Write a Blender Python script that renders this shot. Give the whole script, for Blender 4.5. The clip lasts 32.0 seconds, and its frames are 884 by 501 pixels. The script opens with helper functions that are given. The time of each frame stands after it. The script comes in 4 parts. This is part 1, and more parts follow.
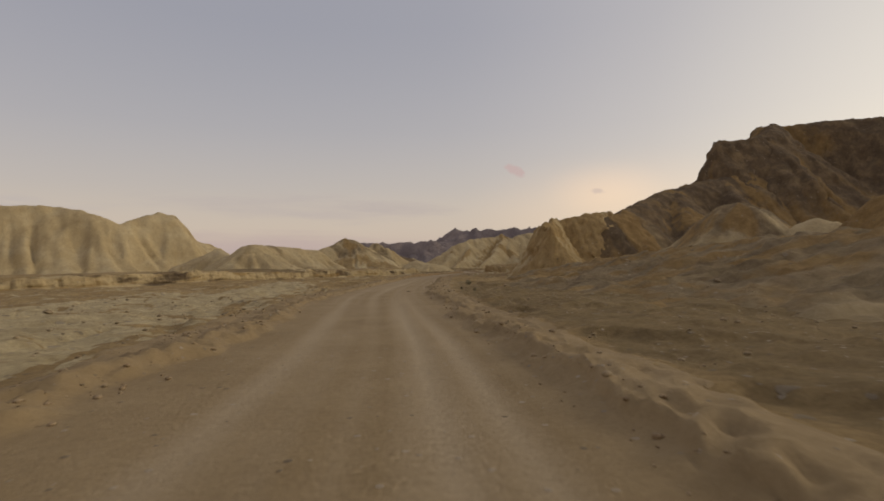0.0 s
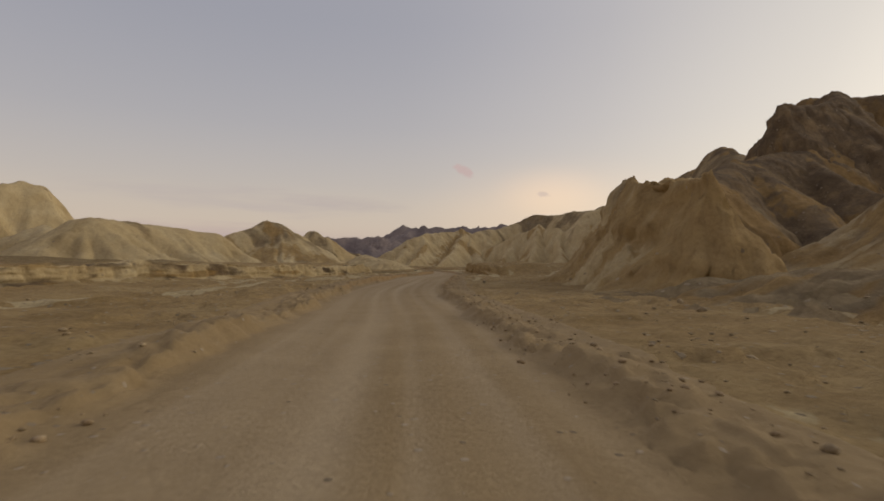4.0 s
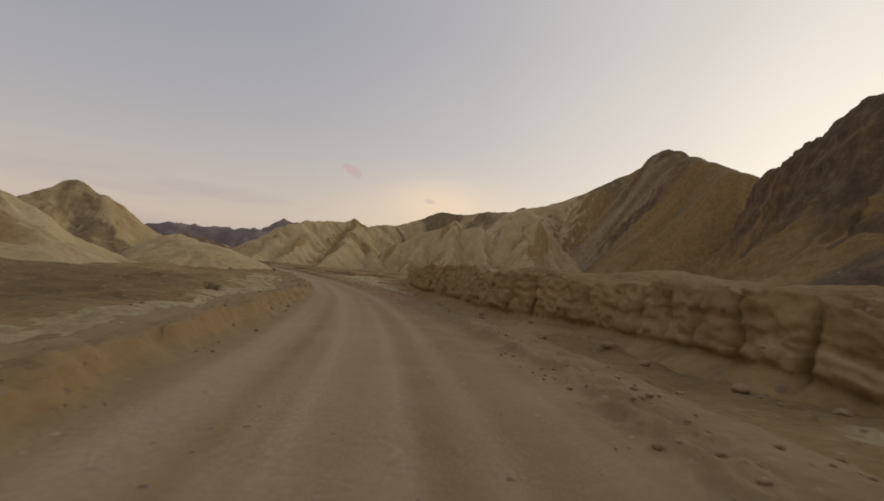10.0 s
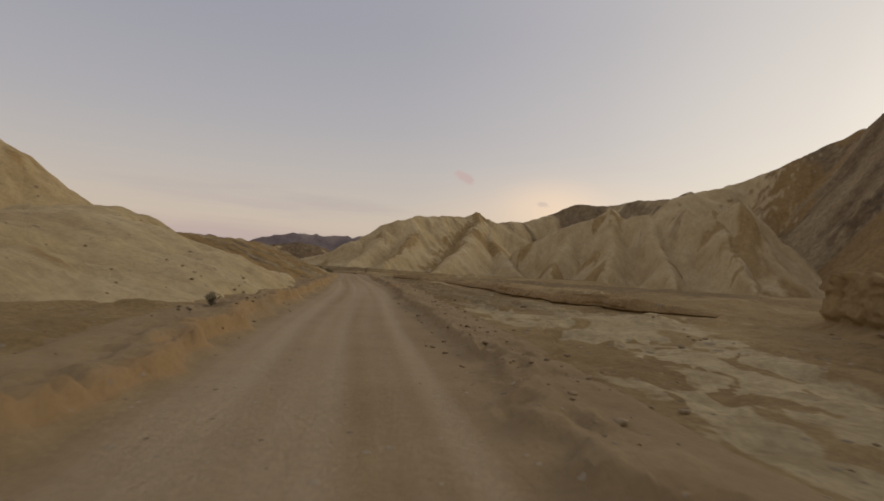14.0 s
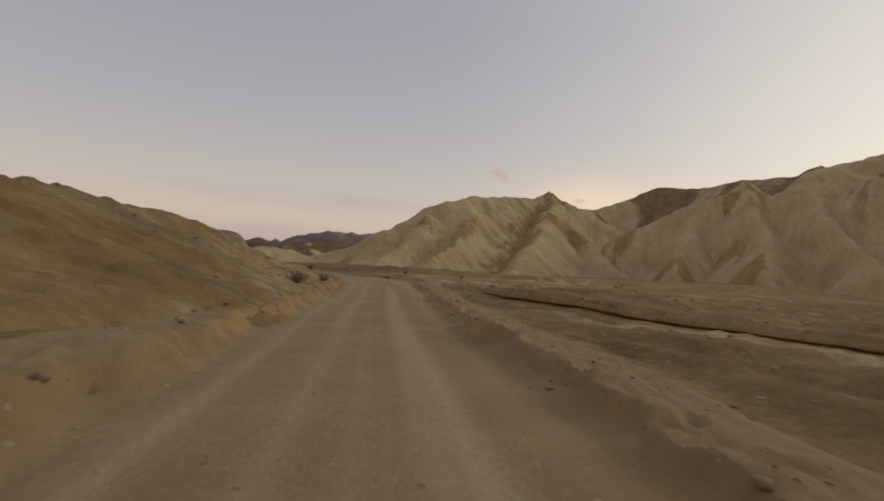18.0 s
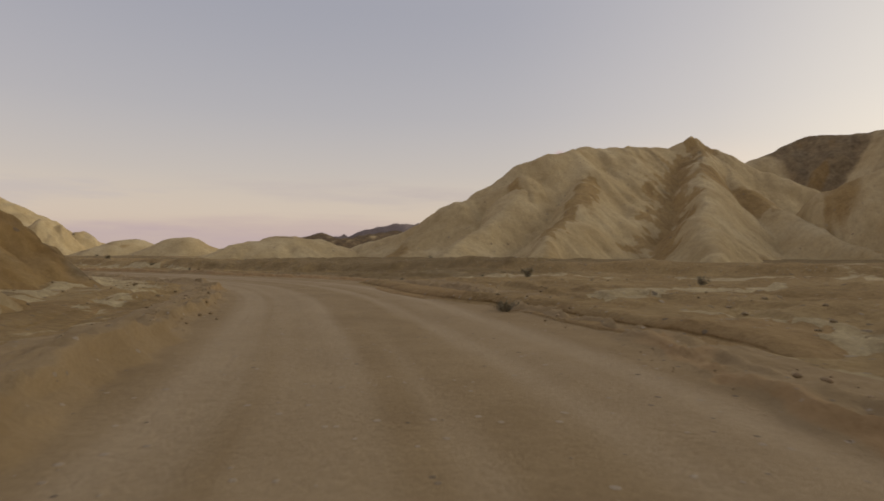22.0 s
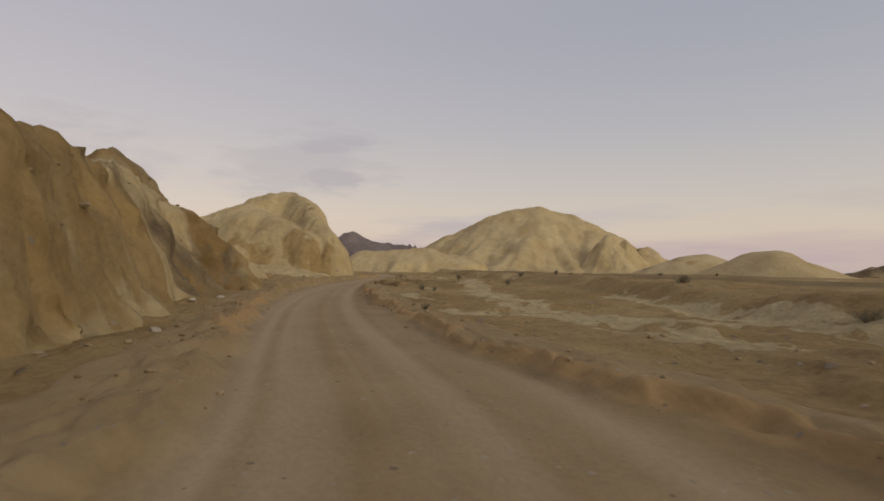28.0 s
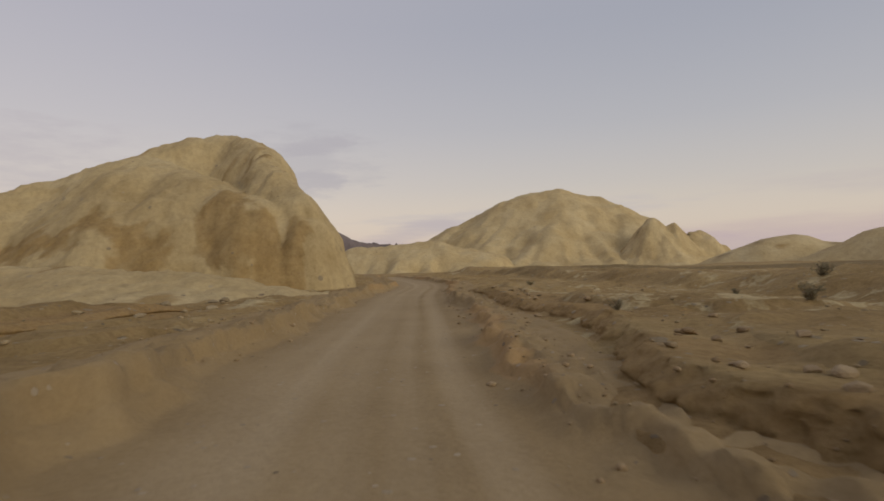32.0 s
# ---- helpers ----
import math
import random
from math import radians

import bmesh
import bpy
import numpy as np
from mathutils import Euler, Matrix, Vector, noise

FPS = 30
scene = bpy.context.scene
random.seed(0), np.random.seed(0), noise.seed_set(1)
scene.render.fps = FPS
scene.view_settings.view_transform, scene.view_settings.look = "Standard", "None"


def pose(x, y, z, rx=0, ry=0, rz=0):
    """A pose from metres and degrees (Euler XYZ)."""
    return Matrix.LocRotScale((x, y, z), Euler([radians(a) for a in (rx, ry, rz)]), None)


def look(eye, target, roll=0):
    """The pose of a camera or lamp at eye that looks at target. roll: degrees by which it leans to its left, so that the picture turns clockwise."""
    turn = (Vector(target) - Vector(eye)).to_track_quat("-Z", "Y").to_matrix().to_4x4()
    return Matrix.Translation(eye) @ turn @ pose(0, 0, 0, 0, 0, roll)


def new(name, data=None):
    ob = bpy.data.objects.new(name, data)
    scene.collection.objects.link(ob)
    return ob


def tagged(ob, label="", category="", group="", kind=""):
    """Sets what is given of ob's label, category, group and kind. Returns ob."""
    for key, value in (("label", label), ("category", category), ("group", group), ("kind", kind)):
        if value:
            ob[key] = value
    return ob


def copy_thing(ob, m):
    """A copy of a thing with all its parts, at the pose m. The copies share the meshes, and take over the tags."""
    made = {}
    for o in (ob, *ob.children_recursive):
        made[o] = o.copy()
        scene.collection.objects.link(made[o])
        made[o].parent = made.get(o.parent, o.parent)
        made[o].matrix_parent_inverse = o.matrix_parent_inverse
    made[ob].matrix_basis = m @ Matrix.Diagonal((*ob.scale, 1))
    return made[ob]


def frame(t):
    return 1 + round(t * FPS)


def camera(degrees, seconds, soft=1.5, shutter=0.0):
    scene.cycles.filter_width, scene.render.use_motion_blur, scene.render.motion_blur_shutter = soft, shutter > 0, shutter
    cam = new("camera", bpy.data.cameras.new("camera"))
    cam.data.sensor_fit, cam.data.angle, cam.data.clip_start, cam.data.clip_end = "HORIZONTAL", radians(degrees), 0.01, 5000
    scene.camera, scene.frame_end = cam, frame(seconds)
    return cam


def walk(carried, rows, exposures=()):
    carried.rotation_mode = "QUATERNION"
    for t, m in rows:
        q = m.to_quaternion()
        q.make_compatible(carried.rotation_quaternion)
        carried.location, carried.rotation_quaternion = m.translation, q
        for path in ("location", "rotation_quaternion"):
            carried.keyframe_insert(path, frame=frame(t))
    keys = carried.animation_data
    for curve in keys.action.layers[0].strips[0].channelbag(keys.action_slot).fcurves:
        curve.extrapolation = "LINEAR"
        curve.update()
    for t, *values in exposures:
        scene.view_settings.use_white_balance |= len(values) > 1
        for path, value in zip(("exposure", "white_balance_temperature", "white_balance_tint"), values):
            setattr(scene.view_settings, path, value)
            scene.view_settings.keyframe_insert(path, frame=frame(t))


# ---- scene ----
cam = camera(77.04, 32.0, soft=1.7, shutter=0.12)
EYE = 1.6
# seconds, x, y, and the turn in degrees
ROWS = [
    (0, -0.00, -0.09, 91.80, 1.07, -6.42),
    (0.5, 0.24, 6.51, 91.86, 1.01, -6.46),
    (1, 0.41, 13.11, 91.72, 1.52, -6.69),
    (1.5, 0.50, 19.70, 91.59, 1.17, -7.25),
    (2, 0.56, 26.28, 91.71, 1.19, -7.96),
    (2.5, 0.74, 32.77, 91.54, 1.22, -8.67),
    (3, 1.22, 39.17, 91.57, 0.97, -9.62),
    (3.5, 1.83, 45.60, 91.62, 0.20, -10.74),
    (5.5, 5.22, 73.59, 91.48, -1.86, -16.62),
    (6, 5.97, 80.42, 91.78, -2.02, -18.50),
    (6.5, 6.86, 87.02, 91.73, -1.85, -20.30),
    (7, 8.05, 93.29, 91.70, -1.92, -22.03),
    (7.5, 9.48, 99.48, 91.92, -2.28, -23.30),
    (8, 11.06, 105.87, 92.06, -2.62, -24.27),
    (8.5, 12.69, 112.50, 92.23, -2.95, -24.81),
    (9, 14.40, 119.51, 92.18, -2.76, -24.94),
    (9.5, 16.44, 126.65, 92.45, -3.59, -24.90),
    (10, 18.72, 133.98, 92.44, -4.37, -24.13),
    (10.5, 21.10, 141.51, 92.44, -4.66, -22.62),
    (11, 23.41, 149.23, 92.23, -4.15, -20.78),
    (11.5, 25.46, 157.03, 92.01, -3.07, -18.86),
    (12, 27.20, 164.83, 92.14, -2.46, -17.14),
    (12.5, 28.51, 172.52, 91.90, -1.68, -15.55),
    (13, 29.48, 180.01, 92.18, -2.37, -14.27),
    (13.5, 30.41, 187.27, 92.24, -3.23, -13.11),
    (14, 31.28, 194.50, 92.16, -3.24, -12.34),
    (14.5, 31.94, 201.68, 92.22, -2.20, -11.89),
    (15, 32.44, 208.74, 92.02, -0.58, -11.45),
    (15.5, 33.02, 215.64, 91.77, -0.49, -10.65),
    (17.5, 34.76, 241.69, 91.74, -2.30, -8.84),
    (18, 35.08, 249.00, 91.77, -2.94, -8.66),
    (18.5, 35.30, 256.39, 91.90, -3.07, -8.43),
    (19, 35.47, 263.65, 91.81, -3.50, -8.77),
    (19.5, 35.64, 270.40, 91.92, -2.56, -9.03),
    (20, 35.99, 276.48, 91.94, -1.54, -8.91),
    (20.5, 36.25, 282.21, 91.88, -1.56, -8.40),
    (21, 36.47, 287.65, 91.37, -1.31, -6.94),
    (21.5, 36.59, 292.57, 90.85, -0.50, -4.69),
    (22, 36.36, 297.20, 90.45, -0.10, -1.58),
    (22.5, 35.75, 301.76, 90.96, 0.65, 1.31),
    (23, 34.87, 306.22, 90.92, 0.90, 3.88),
    (23.5, 33.75, 310.64, 90.85, 0.95, 6.45),
    (24, 32.65, 314.89, 91.20, 0.50, 9.85),
    (24.5, 31.33, 318.96, 91.63, 0.20, 14.15),
    (25, 29.58, 322.90, 91.27, 0.10, 19.35),
    (25.5, 27.26, 326.61, 91.34, 0.10, 24.68),
    (26, 24.33, 329.94, 91.83, -1.33, 29.98),
    (26.5, 20.99, 332.91, 92.06, -1.63, 35.02),
    (28.5, 4.80, 346.55, 91.85, -0.69, 55.54),
    (29, -0.24, 348.75, 91.92, -0.68, 57.07),
    (29.5, -5.21, 350.93, 91.94, -0.87, 57.34),
    (30, -10.21, 353.20, 92.03, -0.39, 56.81),
    (30.5, -15.10, 355.72, 91.91, -0.17, 55.71),
    (31, -19.79, 358.36, 91.90, 0.45, 54.11),
    (31.5, -24.33, 361.02, 91.75, 0.61, 52.31),
    (32, -28.82, 363.75, 91.67, 1.37, 50.48),
]
walk(cam, [(t, pose(x, y, EYE, rx, ry, rz)) for t, x, y, rx, ry, rz in ROWS],
     exposures=[(0, 0, 6500, 10), (19, 0.02, 6500, 10), (21, 0.09, 6500, 10), (23, 0.13, 6500, 10), (26, 0.15, 6460, 9.5), (29, 0.15, 6370, 8.8), (32, 0.15, 6310, 8.2)])

# ---- sky and light ----
world = bpy.data.worlds.new("world")
scene.world = world
world.use_nodes = True
wt = world.node_tree
wt.nodes.clear()


def wnode(kind, **values):
    n = wt.nodes.new(kind)
    for key, value in values.items():
        n.inputs[key].default_value = value
    return n


def aim(azimuth, height):
    a, h = radians(azimuth), radians(height)
    return Vector((math.sin(a) * math.cos(h), math.cos(a) * math.cos(h), math.sin(h)))


def sky_ramp(fac, stops):
    r = wnode("ShaderNodeValToRGB")
    r.color_ramp.interpolation = "B_SPLINE"
    e = r.color_ramp.elements
    e[0].position, e[0].color = stops[0][0], (*stops[0][1], 1)
    e[1].position, e[1].color = stops[-1][0], (*stops[-1][1], 1)
    for p, c in stops[1:-1]:
        e.new(p).color = (*c, 1)
    wt.links.new(fac, r.inputs[0])
    return r.outputs[0]


def sky_mix(fac, a, b, mode):
    m = wnode("ShaderNodeMix")
    m.data_type, m.blend_type = "RGBA", mode
    for sock, v in ((0, fac), (6, a), (7, b)):
        if isinstance(v, float):
            m.inputs[sock].default_value = v
        elif isinstance(v, tuple):
            m.inputs[sock].default_value = (*v, 1)
        else:
            wt.links.new(v, m.inputs[sock])
    return m.outputs[2]


def sky_dot(direction):
    d = wnode("ShaderNodeVectorMath")
    d.operation = "DOT_PRODUCT"
    wt.links.new(coord.outputs["Generated"], d.inputs[0])
    d.inputs[1].default_value = direction
    return d.outputs["Value"]


GLOW_AZIMUTH = 72
coord = wnode("ShaderNodeTexCoord")
sep = wnode("ShaderNodeSeparateXYZ")
wt.links.new(coord.outputs["Generated"], sep.inputs[0])
# dusk sky: a pinkish band at the horizon, cream above it, grey-lavender overhead
dusk = sky_ramp(sep.outputs["Z"], [(0.0, (0.47, 0.37, 0.35)), (0.035, (0.52, 0.42, 0.365)), (0.07, (0.60, 0.50, 0.40)), (0.14, (0.50, 0.455, 0.42)),
                                   (0.24, (0.41, 0.40, 0.42)), (0.40, (0.315, 0.32, 0.37)), (1.0, (0.30, 0.31, 0.37))])
glow = sky_ramp(sky_dot(aim(GLOW_AZIMUTH, 9)), [(0.45, (0, 0, 0)), (0.72, (0.13, 0.11, 0.085)), (0.9, (0.34, 0.295, 0.20)), (1.0, (0.66, 0.58, 0.42))])
counter = sky_ramp(sky_dot(aim(GLOW_AZIMUTH - 180, 16)), [(0.3, (0, 0, 0)), (0.65, (0.03, 0.02, 0.017)), (1.0, (0.09, 0.062, 0.056))])
sky = sky_mix(1.0, sky_mix(1.0, dusk, glow, "ADD"), counter, "ADD")


def sky_math(op, a, b):
    m = wnode("ShaderNodeMath")
    m.operation = op
    for sock, v in ((0, a), (1, b)):
        if isinstance(v, (int, float)):
            m.inputs[sock].default_value = v
        else:
            wt.links.new(v, m.inputs[sock])
    return m.outputs[0]


def cloud_noise(scale, stretch, detail=5, rough=0.6):
    mp = wnode("ShaderNodeMapping")
    mp.inputs["Scale"].default_value = stretch
    wt.links.new(coord.outputs["Generated"], mp.inputs[0])
    n = wnode("ShaderNodeTexNoise", Scale=scale, Detail=detail, Roughness=rough)
    wt.links.new(mp.outputs[0], n.inputs["Vector"])
    return n.outputs["Fac"]


def oval(azimuth, height, wide, high, slant=0.0):
    """1 in the middle of an oval patch of sky, 0 at its rim; sizes in degrees."""
    c = aim(azimuth, height)
    side = Vector((math.cos(radians(azimuth)), -math.sin(radians(azimuth)), 0))
    up = side.cross(c)
    u, v = side * math.cos(radians(slant)) + up * math.sin(radians(slant)), up * math.cos(radians(slant)) - side * math.sin(radians(slant))
    total = None
    for axis, size in ((u, wide), (v, high)):
        k = sky_math("DIVIDE", sky_math("SUBTRACT", sky_dot(axis), axis.dot(c)), math.sin(radians(size)))
        k = sky_math("MULTIPLY", k, k)
        total = k if total is None else sky_math("ADD", total, k)
    facing = sky_math("GREATER_THAN", sky_dot(c), 0.5)
    return sky_math("MULTIPLY", sky_math("MAXIMUM", sky_math("SUBTRACT", 1.0, total), 0.0), facing)


def cloud(base, mask, noise, low, high, color, amount):
    f = wnode("ShaderNodeMapRange")
    f.interpolation_type = "SMOOTHSTEP"
    f.inputs["From Min"].default_value, f.inputs["From Max"].default_value, f.inputs["To Max"].default_value = low, high, amount
    wt.links.new(sky_math("ADD", sky_math("MULTIPLY", mask, 0.5), noise), f.inputs["Value"])
    return sky_mix(sky_math("MULTIPLY", f.outputs[0], sky_math("MINIMUM", sky_math("MULTIPLY", mask, 6.0), 1.0)), base, color, "MIX")


# a peach flush low in the sky beside the afterglow
for flush in (oval(24, 6, 17, 6), oval(23, 7.5, 7, 3.2)):
    sky = sky_mix(sky_math("MULTIPLY", flush, flush), sky, (0.105, 0.05, 0.005), "ADD")
puff, streaks = cloud_noise(38, (1, 1, 1.6)), cloud_noise(5, (1, 1, 9))
# two small pink wisps, long grey streaks low down, a patch of mackerel grey in the west
sky = cloud(sky, oval(13.9, 9.95, 2.0, 0.75, -32), puff, 0.72, 1.0, (0.54, 0.40, 0.38), 0.8)
sky = cloud(sky, oval(22.2, 7.3, 1.3, 0.5, -5), puff, 0.75, 1.02, (0.56, 0.45, 0.41), 0.55)
sky = cloud(sky, oval(-8, 6.3, 18, 2.0, -3), streaks, 0.68, 1.15, (0.46, 0.40, 0.39), 0.5)
sky = cloud(sky, oval(-44, 5, 26, 2.2, 2), streaks, 0.72, 1.02, (0.44, 0.40, 0.42), 0.4)
sky = cloud(sky, oval(-65, 10.5, 13, 5.5, 10), cloud_noise(9, (1, 1, 4.5)), 0.68, 1.0, (0.39, 0.36, 0.38), 0.45)
sky = cloud(sky, oval(-63, 12.3, 5, 1.2, 8), cloud_noise(16, (1, 1, 3)), 0.6, 0.9, (0.38, 0.345, 0.37), 0.45)
sky = cloud(sky, oval(-63, 8.8, 4, 1.5, 6), cloud_noise(16, (1, 1, 3)), 0.6, 0.9, (0.38, 0.345, 0.37), 0.45)
sky = cloud(sky, oval(-54, 3.6, 9, 1.6, 12), streaks, 0.65, 1.1, (0.42, 0.36, 0.38), 0.6)
sky = cloud(sky, oval(-14, 2.6, 20, 1.7, 0), streaks, 0.5, 1.1, (0.47, 0.365, 0.36), 0.6)
sky = cloud(sky, oval(1, 6.4, 9, 1.1, -4), streaks, 0.62, 1.1, (0.47, 0.405, 0.385), 0.5)
sky = cloud(sky, oval(-88, 9, 16, 6, 10), cloud_noise(9, (1, 1, 4.5)), 0.72, 1.08, (0.42, 0.375, 0.395), 0.5)
sky = cloud(sky, oval(-88, 5, 14, 2.5, 20), streaks, 0.72, 1.0, (0.42, 0.40, 0.44), 0.4)
sky = cloud(sky, oval(-36, 1.8, 34, 1.6, 0), streaks, 0.55, 1.15, (0.44, 0.345, 0.37), 0.7)
nishita = wnode("ShaderNodeTexSky")
nishita.sky_type, nishita.sun_disc = "NISHITA", False
nishita.sun_elevation, nishita.sun_rotation = radians(1.5), radians(GLOW_AZIMUTH)
low = wnode("ShaderNodeVectorMath")
low.operation = "SCALE"
wt.links.new(nishita.outputs[0], low.inputs[0])
low.inputs["Scale"].default_value = 0.06
sky = sky_mix(0.12, sky, low.outputs[0], "ADD")
back = wnode("ShaderNodeBackground", Strength=1.0)
wt.links.new(sky, back.inputs[0])
outw = wnode("ShaderNodeOutputWorld")
wt.links.new(back.outputs[0], outw.inputs[0])

# the afterglow's broad soft light
sun = new("sun", bpy.data.lights.new("sun", "SUN"))
sun.data.energy, sun.data.angle, sun.data.color = 1.1, radians(30), (1.0, 0.90, 0.72)
sun.matrix_world = look(aim(GLOW_AZIMUTH + 10, 20) * 100, (0, 0, 0))


# ---- materials ----
def material(name, build):
    m = bpy.data.materials.new(name)
    m.use_nodes = True
    nt = m.node_tree
    bsdf = nt.nodes["Principled BSDF"]
    build(nt, bsdf)
    return m


def tex_noise(nt, scale, detail=6, rough=0.6, coords="Object", stretch=None):
    c = nt.nodes.new("ShaderNodeTexCoord")
    n = nt.nodes.new("ShaderNodeTexNoise")
    n.inputs["Scale"].default_value, n.inputs["Detail"].default_value, n.inputs["Roughness"].default_value = scale, detail, rough
    if stretch:
        mp = nt.nodes.new("ShaderNodeMapping")
        mp.inputs["Scale"].default_value = stretch
        nt.links.new(c.outputs[coords], mp.inputs[0])
        nt.links.new(mp.outputs[0], n.inputs["Vector"])
    else:
        nt.links.new(c.outputs[coords], n.inputs["Vector"])
    return n.outputs["Fac"]


def tex_ramp(nt, fac, stops):
    r = nt.nodes.new("ShaderNodeValToRGB")
    e = r.color_ramp.elements
    e[0].position, e[0].color = stops[0][0], (*stops[0][1], 1)
    e[1].position, e[1].color = stops[-1][0], (*stops[-1][1], 1)
    for p, c in stops[1:-1]:
        e.new(p).color = (*c, 1)
    nt.links.new(fac, r.inputs[0])
    return r.outputs[0]


def tex_mix(nt, fac, a, b, mode="MIX"):
    m = nt.nodes.new("ShaderNodeMix")
    m.data_type, m.blend_type = "RGBA", mode
    for sock, v in ((0, fac), (6, a), (7, b)):
        if isinstance(v, (int, float)):
            m.inputs[sock].default_value = v
        elif isinstance(v, tuple):
            m.inputs[sock].default_value = (*v, 1)
        else:
            nt.links.new(v, m.inputs[sock])
    return m.outputs[2]


def attr(nt, name):
    a = nt.nodes.new("ShaderNodeAttribute")
    a.attribute_name = name
    return a.outputs["Fac"]


def bump(nt, bsdf, fac, strength, distance):
    b = nt.nodes.new("ShaderNodeBump")
    b.inputs["Strength"].default_value, b.inputs["Distance"].default_value = strength, distance
    nt.links.new(fac, b.inputs["Height"])
    nt.links.new(b.outputs[0], bsdf.inputs["Normal"])


def tex_math(nt, op, a, b=0.0):
    m = nt.nodes.new("ShaderNodeMath")
    m.operation = op
    for sock, v in ((0, a), (1, b)):
        if isinstance(v, (int, float)):
            m.inputs[sock].default_value = v
        else:
            nt.links.new(v, m.inputs[sock])
    return m.outputs[0]


def tex_step(nt, value, low, high, top=1.0):
    f = nt.nodes.new("ShaderNodeMapRange")
    f.interpolation_type = "SMOOTHSTEP"
    f.inputs["From Min"].default_value, f.inputs["From Max"].default_value, f.inputs["To Max"].default_value = low, high, top
    nt.links.new(value, f.inputs["Value"])
    return f.outputs[0]


def tex_cells(nt, scale, feature="F1", stretch=None):
    c = nt.nodes.new("ShaderNodeTexCoord")
    v = nt.nodes.new("ShaderNodeTexVoronoi")
    v.feature = feature
    v.inputs["Scale"].default_value = scale
    link = c.outputs["Object"]
    if stretch:
        mp = nt.nodes.new("ShaderNodeMapping")
        mp.inputs["Scale"].default_value = stretch
        nt.links.new(link, mp.inputs[0])
        link = mp.outputs[0]
    nt.links.new(link, v.inputs["Vector"])
    return v


def pebbles(nt, col, scale, share, dark, light):
    """Scattered small stones, some darker and some lighter than the soil; their relief comes back as well."""
    v = tex_cells(nt, scale)
    split = nt.nodes.new("ShaderNodeSeparateColor")
    nt.links.new(v.outputs["Color"], split.inputs[0])
    size = tex_math(nt, "MULTIPLY", split.outputs[0], 0.42)
    inside = tex_math(nt, "MULTIPLY", tex_step(nt, tex_math(nt, "SUBTRACT", size, v.outputs["Distance"]), -0.03, 0.06), tex_math(nt, "GREATER_THAN", split.outputs[1], 1 - share))
    stone = tex_mix(nt, split.outputs[2], dark, light)
    return tex_mix(nt, tex_math(nt, "MULTIPLY", inside, 0.8), col, stone), inside


def mat_hill(nt, bsdf):
    pale = tex_ramp(nt, tex_noise(nt, 0.12, 8, 0.65), [(0.3, (0.425, 0.312, 0.154)), (0.5, (0.50, 0.381, 0.202)), (0.7, (0.565, 0.448, 0.258))])
    dark = tex_ramp(nt, tex_noise(nt, 0.25, 8, 0.7), [(0.3, (0.088, 0.062, 0.039)), (0.5, (0.148, 0.103, 0.059)), (0.7, (0.25, 0.17, 0.086))])
    ragged = tex_math(nt, "MULTIPLY", tex_math(nt, "SUBTRACT", tex_noise(nt, 0.55, 8, 0.7), 0.5), 0.9)
    col = tex_mix(nt, tex_step(nt, tex_math(nt, "ADD", attr(nt, "tone"), ragged), 0.0, 1.0), pale, dark)
    red = tex_ramp(nt, tex_noise(nt, 0.6, 8, 0.7), [(0.3, (0.21, 0.122, 0.042)), (0.7, (0.39, 0.25, 0.09))])
    col = tex_mix(nt, tex_step(nt, tex_math(nt, "ADD", attr(nt, "rust"), ragged), 0.25, 0.85, 0.68), col, red)
    # rills washed down the slopes, then grit and small stones
    rill = tex_noise(nt, 1.1, 6, 0.65, stretch=(1, 1, 0.16))
    col = tex_mix(nt, 0.28, col, tex_ramp(nt, rill, [(0.36, (0.66, 0.64, 0.60)), (0.52, (1.0, 1.0, 1.0)), (0.7, (1.13, 1.12, 1.08))]), "MULTIPLY")
    streak = tex_math(nt, "ADD", attr(nt, "rill"), tex_math(nt, "MULTIPLY", ragged, 0.25))
    col = tex_mix(nt, 0.28, col, tex_ramp(nt, streak, [(0.3, (0.70, 0.67, 0.62)), (0.5, (1.0, 1.0, 1.0)), (0.72, (1.14, 1.13, 1.10))]), "MULTIPLY")
    grit = tex_ramp(nt, tex_noise(nt, 3.0, 9, 0.78), [(0.34, (0.72, 0.70, 0.67)), (0.55, (1.0, 1.0, 1.0)), (0.72, (1.1, 1.09, 1.06))])
    col = tex_mix(nt, 0.62, col, grit, "MULTIPLY")
    col, stones = pebbles(nt, col, 2.3, 0.06, (0.15, 0.11, 0.075), (0.40, 0.32, 0.21))
    nt.links.new(col, bsdf.inputs["Base Color"])
    bsdf.inputs["Roughness"].default_value = 0.95
    bsdf.inputs["Specular IOR Level"].default_value = 0.1
    relief = tex_math(nt, "ADD", tex_noise(nt, 0.9, 12, 0.74), tex_math(nt, "ADD", tex_math(nt, "MULTIPLY", rill, 0.5), tex_math(nt, "MULTIPLY", stones, 0.12)))
    bump(nt, bsdf, relief, 0.7, 0.32)


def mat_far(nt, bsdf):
    # distance haze is mixed into the rock colour: lighter, greyed purple-brown
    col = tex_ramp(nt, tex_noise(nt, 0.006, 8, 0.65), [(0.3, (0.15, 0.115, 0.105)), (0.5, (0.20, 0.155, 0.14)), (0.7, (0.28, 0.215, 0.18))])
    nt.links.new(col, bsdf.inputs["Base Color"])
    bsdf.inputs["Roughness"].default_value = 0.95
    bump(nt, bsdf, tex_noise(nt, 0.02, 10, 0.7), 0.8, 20)


